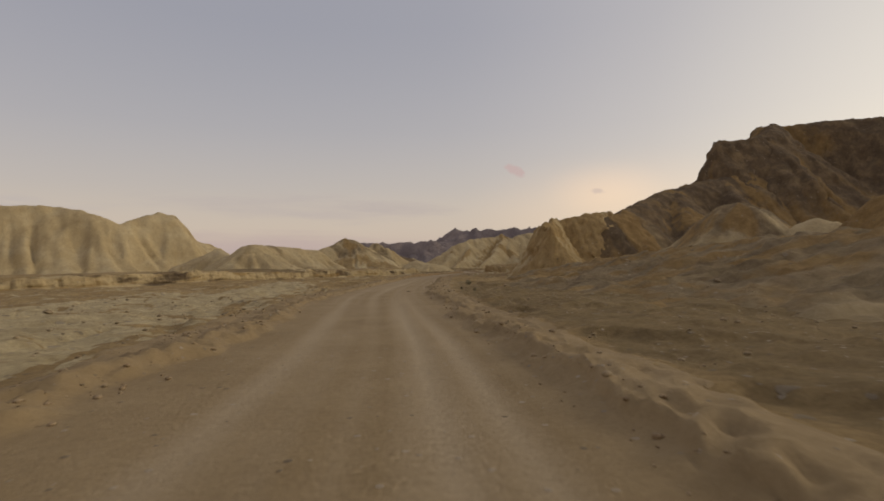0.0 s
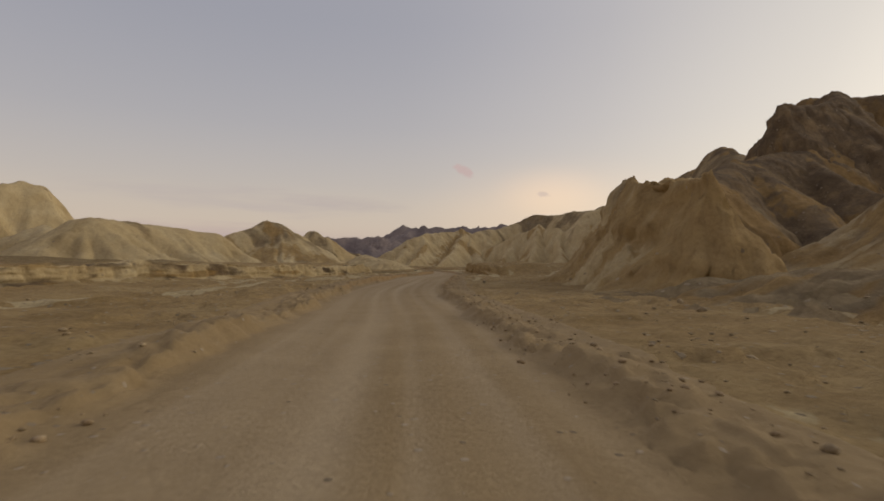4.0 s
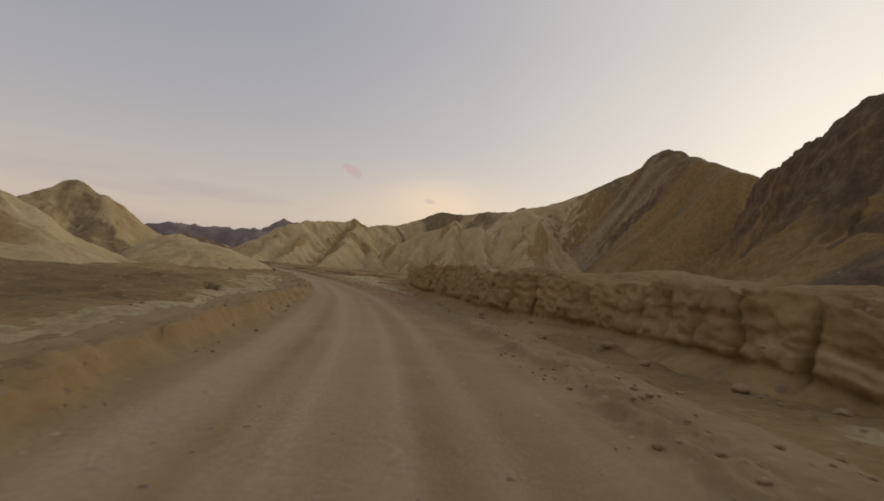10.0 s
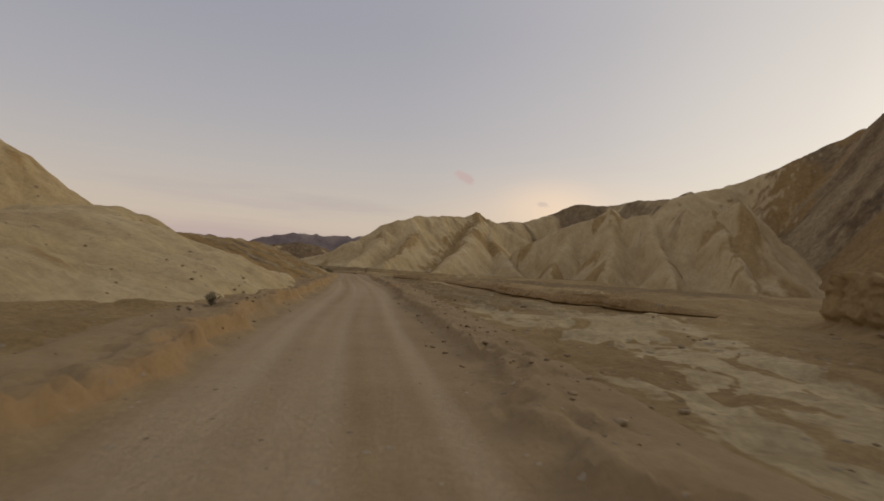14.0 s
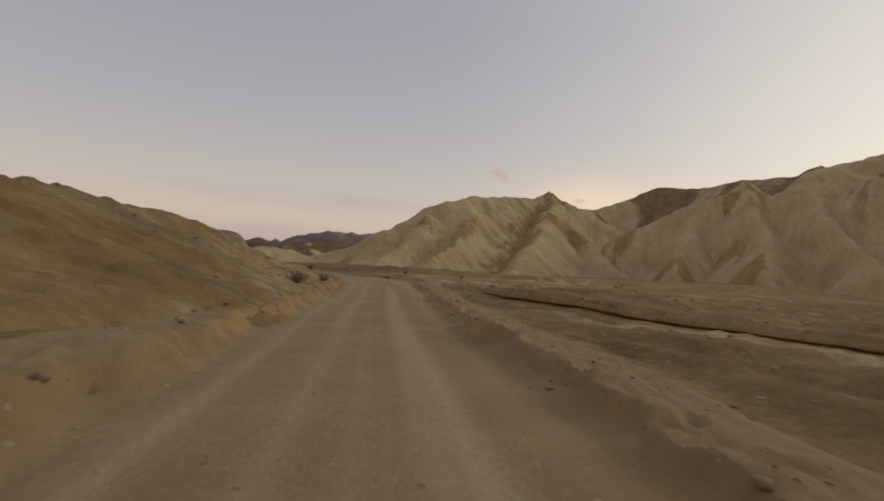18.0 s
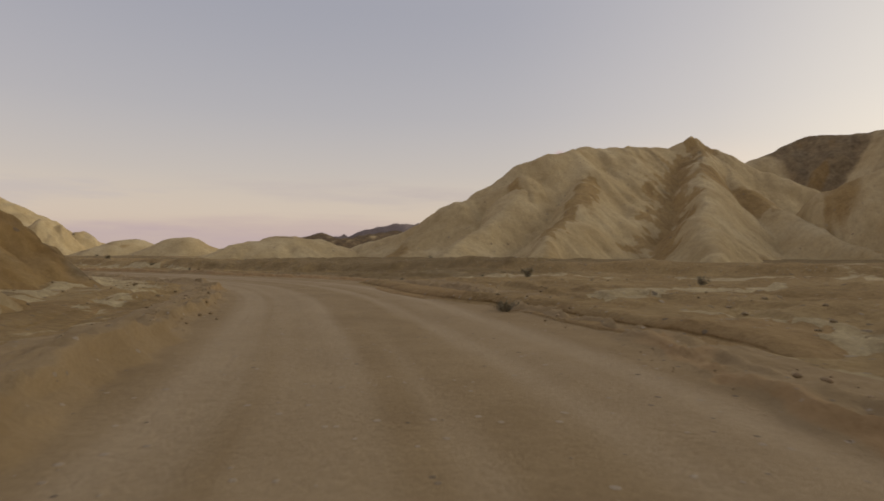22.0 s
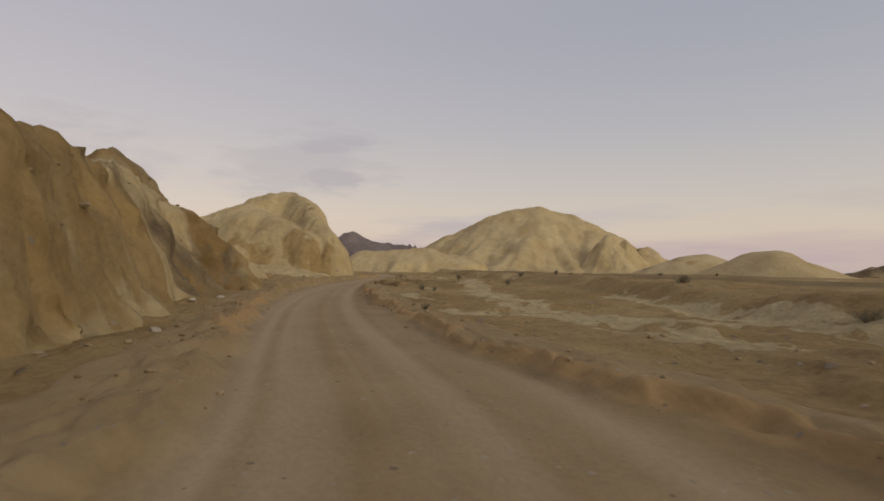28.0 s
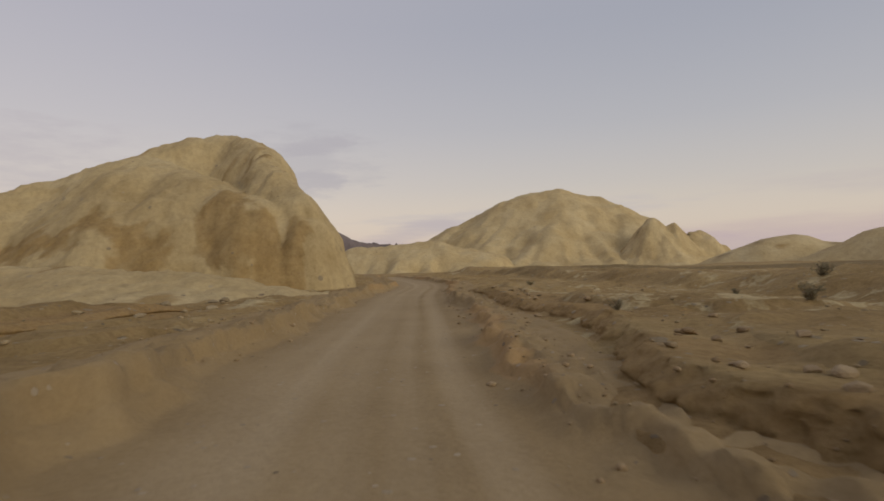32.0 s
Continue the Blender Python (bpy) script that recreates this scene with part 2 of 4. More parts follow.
def mat_ground(nt, bsdf):
    base = tex_ramp(nt, tex_noise(nt, 0.15, 8, 0.65), [(0.3, (0.275, 0.182, 0.077)), (0.5, (0.36, 0.247, 0.112)), (0.7, (0.448, 0.325, 0.156))])
    ragged = tex_math(nt, "MULTIPLY", tex_math(nt, "SUBTRACT", tex_noise(nt, 0.8, 8, 0.65, stretch=(1, 0.6, 1)), 0.5), 1.1)
    mud = tex_ramp(nt, tex_noise(nt, 1.2, 6, 0.6), [(0.3, (0.44, 0.34, 0.18)), (0.7, (0.58, 0.465, 0.265))])
    col = tex_mix(nt, tex_step(nt, tex_math(nt, "ADD", attr(nt, "tone"), ragged), 0.45, 0.55, 0.95), base, mud)
    col = tex_mix(nt, tex_step(nt, tex_math(nt, "ADD", attr(nt, "rust"), ragged), 0.4, 1.0, 0.6), col, (0.37, 0.24, 0.108))
    col = tex_mix(nt, tex_step(nt, tex_math(nt, "ADD", attr(nt, "gravel"), ragged), 0.25, 0.9, 0.75), col, tex_ramp(nt, tex_noise(nt, 0.6, 8, 0.7), [(0.3, (0.165, 0.116, 0.056)), (0.7, (0.265, 0.188, 0.09))]))
    blotch = tex_ramp(nt, tex_noise(nt, 1.3, 9, 0.75), [(0.34, (0.74, 0.72, 0.69)), (0.54, (1.0, 1.0, 1.0)), (0.7, (1.12, 1.1, 1.08))])
    grit = tex_ramp(nt, tex_noise(nt, 7.0, 9, 0.8), [(0.34, (0.66, 0.64, 0.61)), (0.56, (1.0, 1.0, 1.0)), (0.72, (1.15, 1.13, 1.1))])
    col = tex_mix(nt, 0.8, tex_mix(nt, 0.8, col, blotch, "MULTIPLY"), grit, "MULTIPLY")
    col, stones = pebbles(nt, col, 6.5, 0.25, (0.16, 0.125, 0.085), (0.42, 0.345, 0.24))
    col, coarse = pebbles(nt, col, 2.6, 0.12, (0.17, 0.13, 0.085), (0.38, 0.31, 0.21))
    nt.links.new(col, bsdf.inputs["Base Color"])
    bsdf.inputs["Roughness"].default_value = 0.95
    bsdf.inputs["Specular IOR Level"].default_value = 0.1
    relief = tex_math(nt, "ADD", tex_noise(nt, 2.5, 12, 0.78), tex_math(nt, "ADD", tex_math(nt, "MULTIPLY", stones, 0.25), tex_math(nt, "MULTIPLY", coarse, 0.4)))
    bump(nt, bsdf, relief, 0.75, 0.16)


def mat_road(nt, bsdf):
    base = tex_ramp(nt, tex_noise(nt, 0.5, 8, 0.65), [(0.3, (0.272, 0.187, 0.090)), (0.7, (0.355, 0.253, 0.130))])
    col = tex_mix(nt, attr(nt, "tone"), base, (0.46, 0.352, 0.215))
    ragged = tex_math(nt, "MULTIPLY", tex_math(nt, "SUBTRACT", tex_noise(nt, 1.6, 8, 0.7), 0.5), 0.9)
    col = tex_mix(nt, tex_step(nt, tex_math(nt, "ADD", attr(nt, "berm"), ragged), 0.35, 0.9, 0.55), col, (0.42, 0.257, 0.112))
    grit = tex_ramp(nt, tex_noise(nt, 12.0, 9, 0.8), [(0.35, (0.74, 0.72, 0.69)), (0.58, (1.0, 1.0, 1.0)), (0.74, (1.1, 1.08, 1.06))])
    col = tex_mix(nt, 0.55, col, grit, "MULTIPLY")
    col, stones = pebbles(nt, col, 9.0, 0.12, (0.14, 0.105, 0.07), (0.42, 0.34, 0.24))
    nt.links.new(col, bsdf.inputs["Base Color"])
    bsdf.inputs["Roughness"].default_value = 0.9
    bsdf.inputs["Specular IOR Level"].default_value = 0.15
    bump(nt, bsdf, tex_math(nt, "ADD", tex_noise(nt, 6, 10, 0.75), tex_math(nt, "MULTIPLY", stones, 0.3)), 0.6, 0.06)


def mat_stone(low, high):
    def build(nt, bsdf):
        info = nt.nodes.new("ShaderNodeObjectInfo")
        geo = nt.nodes.new("ShaderNodeNewGeometry")
        each = tex_math(nt, "FRACT", tex_math(nt, "ADD", info.outputs["Random"], geo.outputs["Random Per Island"]))
        col = tex_ramp(nt, each, [(0.0, low), (1.0, high)])
        col = tex_mix(nt, 0.8, col, tex_ramp(nt, tex_noise(nt, 9, 8, 0.75), [(0.35, (0.6, 0.58, 0.55)), (0.65, (1.1, 1.1, 1.1))]), "MULTIPLY")
        nt.links.new(col, bsdf.inputs["Base Color"])
        bsdf.inputs["Roughness"].default_value = 0.92
        bump(nt, bsdf, tex_noise(nt, 14, 8, 0.7), 0.6, 0.04)
    return build


def mat_plant(low, high):
    def build(nt, bsdf):
        geo = nt.nodes.new("ShaderNodeNewGeometry")
        nt.links.new(tex_ramp(nt, geo.outputs["Random Per Island"], [(0.0, low), (1.0, high)]), bsdf.inputs["Base Color"])
        bsdf.inputs["Roughness"].default_value = 0.9
    return build


STONE = material("desert_stone", mat_stone((0.27, 0.195, 0.105), (0.42, 0.315, 0.175)))
CLOD = material("earth_clod", mat_stone((0.27, 0.18, 0.088), (0.44, 0.32, 0.18)))
ROCK = material("tan_rock", mat_stone((0.27, 0.20, 0.11), (0.42, 0.33, 0.195)))
WHITE_STONE = material("pale_stone", mat_stone((0.40, 0.34, 0.26), (0.55, 0.48, 0.38)))
TWIG = material("dry_twig", mat_plant((0.10, 0.075, 0.05), (0.20, 0.155, 0.10)))
LEAF = material("dry_leaf", mat_plant((0.17, 0.145, 0.08), (0.32, 0.265, 0.155)))
FAR = material("hazed_far_rock", mat_far)
HILL, GROUND, ROAD = material("mudstone", mat_hill), material("desert_ground", mat_ground), material("dirt_road", mat_road)


# ---- terrain arithmetic ----
def lattice(ix, iy, seed):
    h = (ix.astype(np.int64) * 374761393 + iy.astype(np.int64) * 668265263 + seed * 1442695041) & 0xFFFFFFFF
    h = ((h ^ (h >> 13)) * 1274126177) & 0xFFFFFFFF
    return ((h ^ (h >> 16)) & 0xFFFF) / 65535.0


def vnoise(x, y, seed=0):
    ix, iy = np.floor(x), np.floor(y)
    fx, fy = x - ix, y - iy
    fx, fy = fx * fx * (3 - 2 * fx), fy * fy * (3 - 2 * fy)
    a, b = lattice(ix, iy, seed), lattice(ix + 1, iy, seed)
    c, d = lattice(ix, iy + 1, seed), lattice(ix + 1, iy + 1, seed)
    return (a * (1 - fx) + b * fx) * (1 - fy) + (c * (1 - fx) + d * fx) * fy


def fbm(x, y, octaves=4, seed=0):
    total, amp, norm = 0.0, 1.0, 0.0
    for k in range(octaves):
        total = total + amp * vnoise(x * 2**k + 17 * k, y * 2**k - 9 * k, seed + k)
        norm += amp
        amp *= 0.5
    return total / norm


def smooth(a, b, v):
    u = np.clip((v - a) / (b - a), 0, 1)
    return u * u * (3 - 2 * u)


def near_line(x, y, line):
    """Distance to a line of points, the signed side (right +), the nearest point's share along it and its place."""
    line = np.asarray(line, float)
    best = np.full(x.shape, 1e9)
    side, along, cx, cy = (np.zeros(x.shape) for _ in range(4))
    z = np.zeros(x.shape)
    run = 0.0
    for p, q in zip(line[:-1], line[1:]):
        d = q[:2] - p[:2]
        n = float(np.hypot(*d)) + 1e-9
        u = np.clip(((x - p[0]) * d[0] + (y - p[1]) * d[1]) / n**2, 0, 1)
        px, py = p[0] + u * d[0], p[1] + u * d[1]
        dist = np.hypot(x - px, y - py)
        m = dist < best
        best = np.where(m, dist, best)
        side = np.where(m, np.sign((x - p[0]) * d[1] - (y - p[1]) * d[0]), side)
        along = np.where(m, run + u * n, along)
        cx, cy = np.where(m, px, cx), np.where(m, py, cy)
        if line.shape[1] > 2:
            z = np.where(m, p[2] + u * (q[2] - p[2]), z)
        run += n
    return best, side, along, cx, cy, z


ROADLINE = [(-0.8, -80), (-0.4, -40), (0.0, 0)] + [(x, y) for t, x, y, *_ in ROWS if t > 0.6] + [(-35, 368), (-44, 375), (-53, 382), (-66, 393), (-84, 404), (-110, 418)]


def run_of(line):
    return np.concatenate([[0], np.cumsum(np.hypot(*np.diff(np.array(line, float), axis=0).T))])


# the road's edges left and right of the line driven, and how high the cut land stands there: seconds, left, right, left height, right height
EDGES = [(0, 4.1, 2.1, 0.04, 0.12), (3.4, 3.6, 2.3, 0.05, 0.06), (6, 2.9, 2.9, 0.24, 0.12), (7.5, 3.0, 3.6, 0.26, 0.08), (9, 3.5, 3.5, 0.28, 0.10), (11, 2.9, 2.9, 0.28, 0.05),
         (12, 2.6, 2.1, 0.28, 0.08), (13.5, 2.6, 1.8, 0.3, 0.13), (15, 2.9, 1.8, 0.3, 0.16), (17.6, 2.9, 2.3, 0.34, 0.2), (19, 2.6, 2.5, 0.3, 0.18), (21.5, 2.4, 3.2, 0.25, 0.1),
         (23, 2.9, 5.3, 0.22, 0.1), (24.5, 2.6, 6.4, 0.18, 0.08), (26, 2.3, 6.5, 0.14, 0.08), (27.5, 2.3, 4.6, 0.1, 0.14), (29, 2.2, 2.5, 0.1, 0.1), (30, 2.4, 2.2, 0.14, 0.12), (31, 2.8, 1.9, 0.34, 0.24), (32, 3.0, 1.7, 0.38, 0.22)]
ROAD_RUN = run_of(ROADLINE)
DRIVEN = [t for t, *_ in ROWS if t > 0.6]
EDGE_RUN = np.interp([e[0] for e in EDGES], [0] + DRIVEN, ROAD_RUN[2:3 + len(DRIVEN)])


def edge(run, which):
    """The edges table at a distance along the road: 1 left, 2 right, 3 and 4 the heights."""
    return np.interp(run, EDGE_RUN, [e[which] for e in EDGES])


def road_reach(x, y):
    """Distance from the road, counted so that its edge lies at 3 everywhere; also the side and the run along it."""
    d, side, along, *_ = near_line(x, y, ROADLINE)
    return d - np.where(side > 0, edge(along, 2), edge(along, 1)) + 3.0, side, along


# raised terraces: a line, the height of the ground on its side (1 right, -1 left), the face's width, how far it reaches, walled or not
BANKS = [
    ([(-120, 30), (-60, 50), (-34, 64), (-25, 80), (-14, 102), (-2, 122), (8, 146), (12, 158)], 1.45, -1, 0.9, 70, True),
    # (its first stretch, away from the road, is a soft slope)
    ([(60, 127), (44, 132), (34, 135.5), (29, 138), (28.6, 140.5), (29.6, 144.5), (30.2, 149), (29.6, 152.5), (30.2, 156.5), (31.7, 162), (33, 168), (36.4, 179), (42.6, 194), (49.5, 211), (62, 216), (110, 222)], 1.85, 1, 0.8, 70, True, 33),
    ([(51, 212), (48.9, 215.7), (46.9, 219.5), (46.1, 223), (45.3, 230), (46.2, 243), (46.8, 254), (45.6, 264.5), (43.9, 270.5), (42.6, 277), (43, 281), (45.5, 285), (52, 289), (66, 292)], 0.7, 1, 0.8, 60, True),
    ([(-120, 440), (-60, 405), (-20, 378), (6, 360), (26, 350), (50, 338), (75, 322), (110, 312)], 0.9, -1, 2.5, 110, False),
    ([(33, 262), (31.9, 271.5), (32.4, 274), (32.9, 277.5), (33.4, 284), (31, 300), (26.5, 313), (23, 322)], 0.2, -1, 0.6, 25, True),
    ([(-22, 365.8), (-27, 367.4), (-31.3, 369.2), (-34, 372.2), (-40, 376.6), (-52, 384.5)], 0.38, 1, 0.6, 12, True),
    ([(-25, 355), (-29, 356.4), (-34, 358.6), (-41, 362.4), (-47.5, 367.2), (-54, 373)], 0.65, -1, 0.8, 16, True),
    ([(43, 304), (41, 309.5), (39.6, 314), (37.6, 317.4), (36, 320.6), (34.2, 325.5), (32, 331)], 0.16, 1, 0.5, 14, True),
]
# washes of pale dried mud: a line and its half width
MUD = [
    ([(37.2, 215.5), (37.4, 213), (37.3, 209)], 0.9), ([(42.8, 222.5), (42, 217), (40.4, 211), (38.6, 207)], 1.7), ([(39, 204.6), (37.6, 199), (37.1, 194.9), (37, 191)], 1.3), ([(36.2, 201), (35.4, 197.5)], 0.5), ([(39, 219), (41.6, 221)], 0.9), ([(42.3, 309.5), (44, 306), (47, 303.2), (54, 299)], 0.9), ([(42.1, 302), (41.9, 299.5), (41.7, 296)], 1.0), ([(35.6, 341), (39.6, 337.3), (46, 333)], 0.9), ([(-5.7, 356.8), (-3, 358.5), (1, 360)], 1.5), ([(-21.5, 366.5), (-19.5, 365.6)], 0.9), ([(-13.5, 359.1), (-12.1, 358.7), (-11.1, 358.8)], 0.7),
    ([(-10.5, -6), (-9.5, 12), (-9.5, 24), (-9.5, 36)], 4.6), ([(-16, 14), (-15, 26), (-13, 38)], 3.2), ([(-8.5, 38), (-8, 48), (-9.5, 58)], 3.2), ([(4, 112), (0, 100), (-4.5, 86), (-7.5, 74)], 1.2), ([(9, 118), (5.5, 108), (2, 97)], 0.9), ([(23.8, 125.4), (32, 132), (54, 144)], 1.2), ([(15.3, 103.5), (16.8, 106.7), (19.7, 112), (21, 118)], 0.5),
    ([(24.3, 124.4), (27, 127.5), (36, 130.8), (46, 137)], 1.5), ([(21.8, 123), (24, 128), (29, 135)], 0.8),
    ([(31.8, 165), (32.3, 172), (34, 182), (37, 196), (43, 212), (44, 232), (44.5, 256), (42, 274), (40.8, 286), (42, 300), (40, 312), (52, 322)], 0.8),
    ([(39, 218), (41, 226), (40, 236)], 1.8), ([(46, 300), (60, 306), (85, 308)], 1.6), ([(38, 330), (52, 328), (72, 322)], 1.7),
    ([(27, 308), (23, 321), (20, 326), (15, 336)], 2.2), ([(27.6, 296), (22, 310), (16, 322)], 2.0),
    ([(4, 356), (-6, 360), (-16, 367), (-30, 377)], 1.3), ([(14, 354), (4, 362), (-10, 371)], 1.2), ([(20, 152), (22, 168), (24, 180)], 1.3), ([(8, 126), (14, 138), (19, 150)], 1.0),
]


# stretches of darker desert gravel: middle and half widths
GRAVEL = [(26, 26, 21, 42), (9, 22, 9, 38), (34, 337, 15, 9), (44, 350, 26, 10), (40, 240, 6, 30), (62, 362, 60, 22), (0, 398, 42, 12), (-50, 422, 40, 12), (12, 168, 8, 26), (-22, 120, 12, 26), (28, 262, 4, 20), (60, 250, 12, 30), (41, 282, 5, 18)]


def gravel_tone(x, y):
    t = np.zeros(x.shape)
    for cx, cy, rx, ry in GRAVEL:
        t = np.maximum(t, 1.25 - np.hypot((x - cx) / rx, (y - cy) / ry))
    return np.clip(t * 1.4, 0, 1) * smooth(3.8, 5.5, road_reach(x, y)[0])


def ground_z(x, y):
    d, road_side, run, *_ = road_reach(x, y)
    off = smooth(4, 14, d)
    z = (fbm(x / 14, y / 14, 5, 3) - 0.5) * 1.2 * off + (fbm(x / 2.2, y / 2.2, 4, 9) - 0.5) * 0.16 * smooth(3.5, 6, d)
    for line, height, which, width, reach, walled, *sloped in BANKS:
        bd, bs, ba, *_ = near_line(x, y, line)
        total = float(np.sum(np.hypot(*np.diff(np.array(line, float), axis=0).T)))
        ragged = (fbm(x / 3, y / 3, 4, 21) - 0.5) * 2.4 + (vnoise(x / 0.9, y / 0.9, 4) - 0.5) * 0.7
        sd = bd * bs * which + (-0.75 if walled else ragged * min(1.0, height / 1.2))
        if sloped:
            width = width + 8 * (1 - smooth(sloped[0] - 7, sloped[0], ba))
        fade = 10 if height > 0.6 else 4
        ends = smooth(0, fade, ba) * (1 - smooth(total - fade, total, ba))
        z = z + height * smooth(0, width, sd) * (0.8 + 0.4 * fbm(x / 9, y / 9, 3, 5)) * (1 - smooth(reach * 0.4, reach, bd)) * ends
    lip = np.where(road_side > 0, edge(run, 4), edge(run, 3)) * (0.35 + 1.3 * fbm(run / 5, road_side * 5, 3, 58))
    return z * smooth(3.2, 5, d) + lip * smooth(2.4, 2.9, d) * (1 - 0.6 * smooth(6, 13, d))


def crust(x, y, d):
    """Fine relief beside the road: clumps, and thin crusts of soil that end in small ledges."""
    z = (fbm(x / 0.7, y / 0.7, 4, 71) - 0.5) * 0.2
    z = z + 0.14 * smooth(0.5, 0.525, fbm(x / 3.2, y / 4.5, 4, 72)) + 0.09 * smooth(0.56, 0.58, fbm(x / 1.7, y / 2.2, 3, 73)) - 0.06
    return z * smooth(3.6, 5.5, d)


def mud_tone(x, y):
    t = 0.75 * smooth(0.55, 0.66, fbm(x / 9, y / 22, 5, 77)) * 0.6
    for line, half in MUD:
        t = np.maximum(t, 0.95 - 0.5 * near_line(x, y, line)[0] / half)
    # thin dark contours where the mud dried in stages
    rim = np.abs((fbm(x / 7, y / 7, 3, 90) * 11) % 1 - 0.5) * 2
    t = t - 0.4 * (1 - smooth(0.12, 0.3, rim))
    return np.clip(t, 0, 1)


def mesh_object(name, verts, faces, mat, attrs=None, smooth_shade=True, label="", category="", kind="structure"):
    me = bpy.data.meshes.new(name)
    me.vertices.add(len(verts))
    me.vertices.foreach_set("co", np.asarray(verts, np.float32).ravel())
    faces = np.asarray(faces, np.int32)
    k = faces.shape[1]
    me.loops.add(faces.size)
    me.loops.foreach_set("vertex_index", faces.ravel())
    me.polygons.add(len(faces))
    me.polygons.foreach_set("loop_start", np.arange(0, faces.size, k, dtype=np.int32))
    me.polygons.foreach_set("loop_total", np.full(len(faces), k, np.int32))
    if smooth_shade:
        me.polygons.foreach_set("use_smooth", np.ones(len(faces), bool))
    me.update(calc_edges=True)
    for key, values in (attrs or {}).items():
        a = me.attributes.new(key, "FLOAT", "POINT")
        a.data.foreach_set("value", np.asarray(values, np.float32).ravel())
    me.materials.append(mat)
    return tagged(new(name, me), label, category, "", kind)


def grid_faces(nx, ny, keep=None):
    i, j = np.meshgrid(np.arange(nx - 1), np.arange(ny - 1), indexing="ij")
    a = i * ny + j
    f = np.stack([a, a + ny, a + ny + 1, a + 1], -1).reshape(-1, 4)
    return f if keep is None else f[keep[:-1, :-1].ravel() | keep[1:, :-1].ravel() | keep[1:, 1:].ravel() | keep[:-1, 1:].ravel()]


def compact(verts, faces, attrs):
    used = np.zeros(len(verts), bool)
    used[faces.ravel()] = True
    index = np.cumsum(used) - 1
    return verts[used], index[faces], {k: v[used] for k, v in attrs.items()}


def hill(name, label, crest, slope=0.6, res=1.0, flute=2.0, dark=0.2, soft=2.0, power=1.25, ochre=0.0, crag=0.0, face=0.0, jag=0.05, stains=(), plain=0.0, begin=0.02, foot=0.0, mat=None, spurs=(), shade=1.0):
    """A hill below a crest line, and spurs that run down from it. A crest point may carry its own slope; power over 1 hollows the foot; crag roughens the crest."""
    lines = [np.array([(*p, slope) if len(p) == 3 else p for p in line], float) for line in (crest, *spurs)]
    c = np.concatenate(lines)
    seed = int(abs(c[0, 0] * 7 + c[0, 1] * 3)) % 997
    tall = c[:, 2].max()
    reach = tall / c[:, 3].min() + flute + soft + 4
    xs = np.arange(c[:, 0].min() - reach, c[:, 0].max() + reach, res)
    ys = np.arange(c[:, 1].min() - reach, c[:, 1].max() + reach, res)
    x, y = np.meshgrid(xs, ys, indexing="ij")
    w = tall * 0.16 + 0.5
    wx = x + (fbm(x / w / 2, y / w / 2, 3, seed + 60) - 0.5) * w * 0.9
    wy = y + (fbm(x / w / 2, y / w / 2, 3, seed + 61) - 0.5) * w * 0.9
    z, su, sv = np.full(x.shape, -99.0), np.zeros(x.shape), np.zeros(x.shape)
    lump = fbm(x / w / 3, y / w / 3, 3, seed + 5) - 0.5
    for p, q in (pq for line in lines for pq in zip(line[:-1], line[1:])):
        d, _, _, px, py, zc = near_line(wx, wy, [p[:3], q[:3]])
        sl = near_line(wx, wy, [(p[0], p[1], p[3]), (q[0], q[1], q[3])])[5]
        th = np.arctan2(wy - py, wx - px)
        u, v = px / w + 1.6 * np.cos(th), py / w + 1.6 * np.sin(th)
        gully = 1 - np.abs(2 * fbm(u, v, 3, seed) - 1)
        fine = 1 - np.abs(2 * vnoise(u * 3.1, v * 3.1, seed + 3) - 1)
        run = np.clip(sl * (np.sqrt(d**2 + soft**2) - soft) * (1 + 0.3 * lump) / np.maximum(zc, 0.1), 0, 3)
        body = np.where(run < 1, zc * (1 - np.minimum(run, 1)) ** power, -zc * (run - 1))
        zz = body - flute * (gully**3 + 0.28 * fine**3) * smooth(begin, begin + 0.4, run) * (1 - 0.75 * smooth(0.65, 1.0, run))
        better = zz > z
        z, su, sv = np.where(better, zz, z), np.where(better, u, su), np.where(better, v, sv)
    k = tall * 0.12 + 1
    rough = fbm(x / k, y / k, 6, seed + 11) - 0.5
    z = z + rough * (jag * tall + 0.3) + (fbm(x / (res * 4), y / (res * 4), 3, seed + 17) - 0.5) * res * 0.6
    if tall < 30:
        z = z + (fbm(x / 1.6, y / 1.6, 4, seed + 19) - 0.5) * 0.55
    if face:
        z = z + (fbm(x / 0.6, y / 0.6, 3, seed + 23) - 0.5) * face + (fbm(x / 2.2, y / 2.2, 4, seed + 24) - 0.5) * face * 0.4 + (fbm(x / (res * 1.6), y / (res * 1.6), 2, seed + 25) - 0.5) * min(face, 0.6) * 0.9
    if crag:
        rock = smooth(0.5, 0.62, fbm(x / 7, y / 7, 3, seed + 90)) * smooth(0.45, 0.8, z / tall)
        z = z + crag * rock * (np.abs(fbm(x / 1.6, y / 1.6, 4, seed + 91) - 0.5) * 2.2)
    g = ground_z(x, y)
    streak = 0.5 * fbm(su * 1.3, sv * 1.3, 3, seed + 40) + 0.5 * fbm(x / (tall * 0.35 + 2), y / (tall * 0.35 + 2), 5, seed + 41)
    tone = smooth(0.44, 0.62, streak + 0.22 * (np.clip(z / tall, 0, 1) - 0.5) + (dark - 0.5) * 0.5)
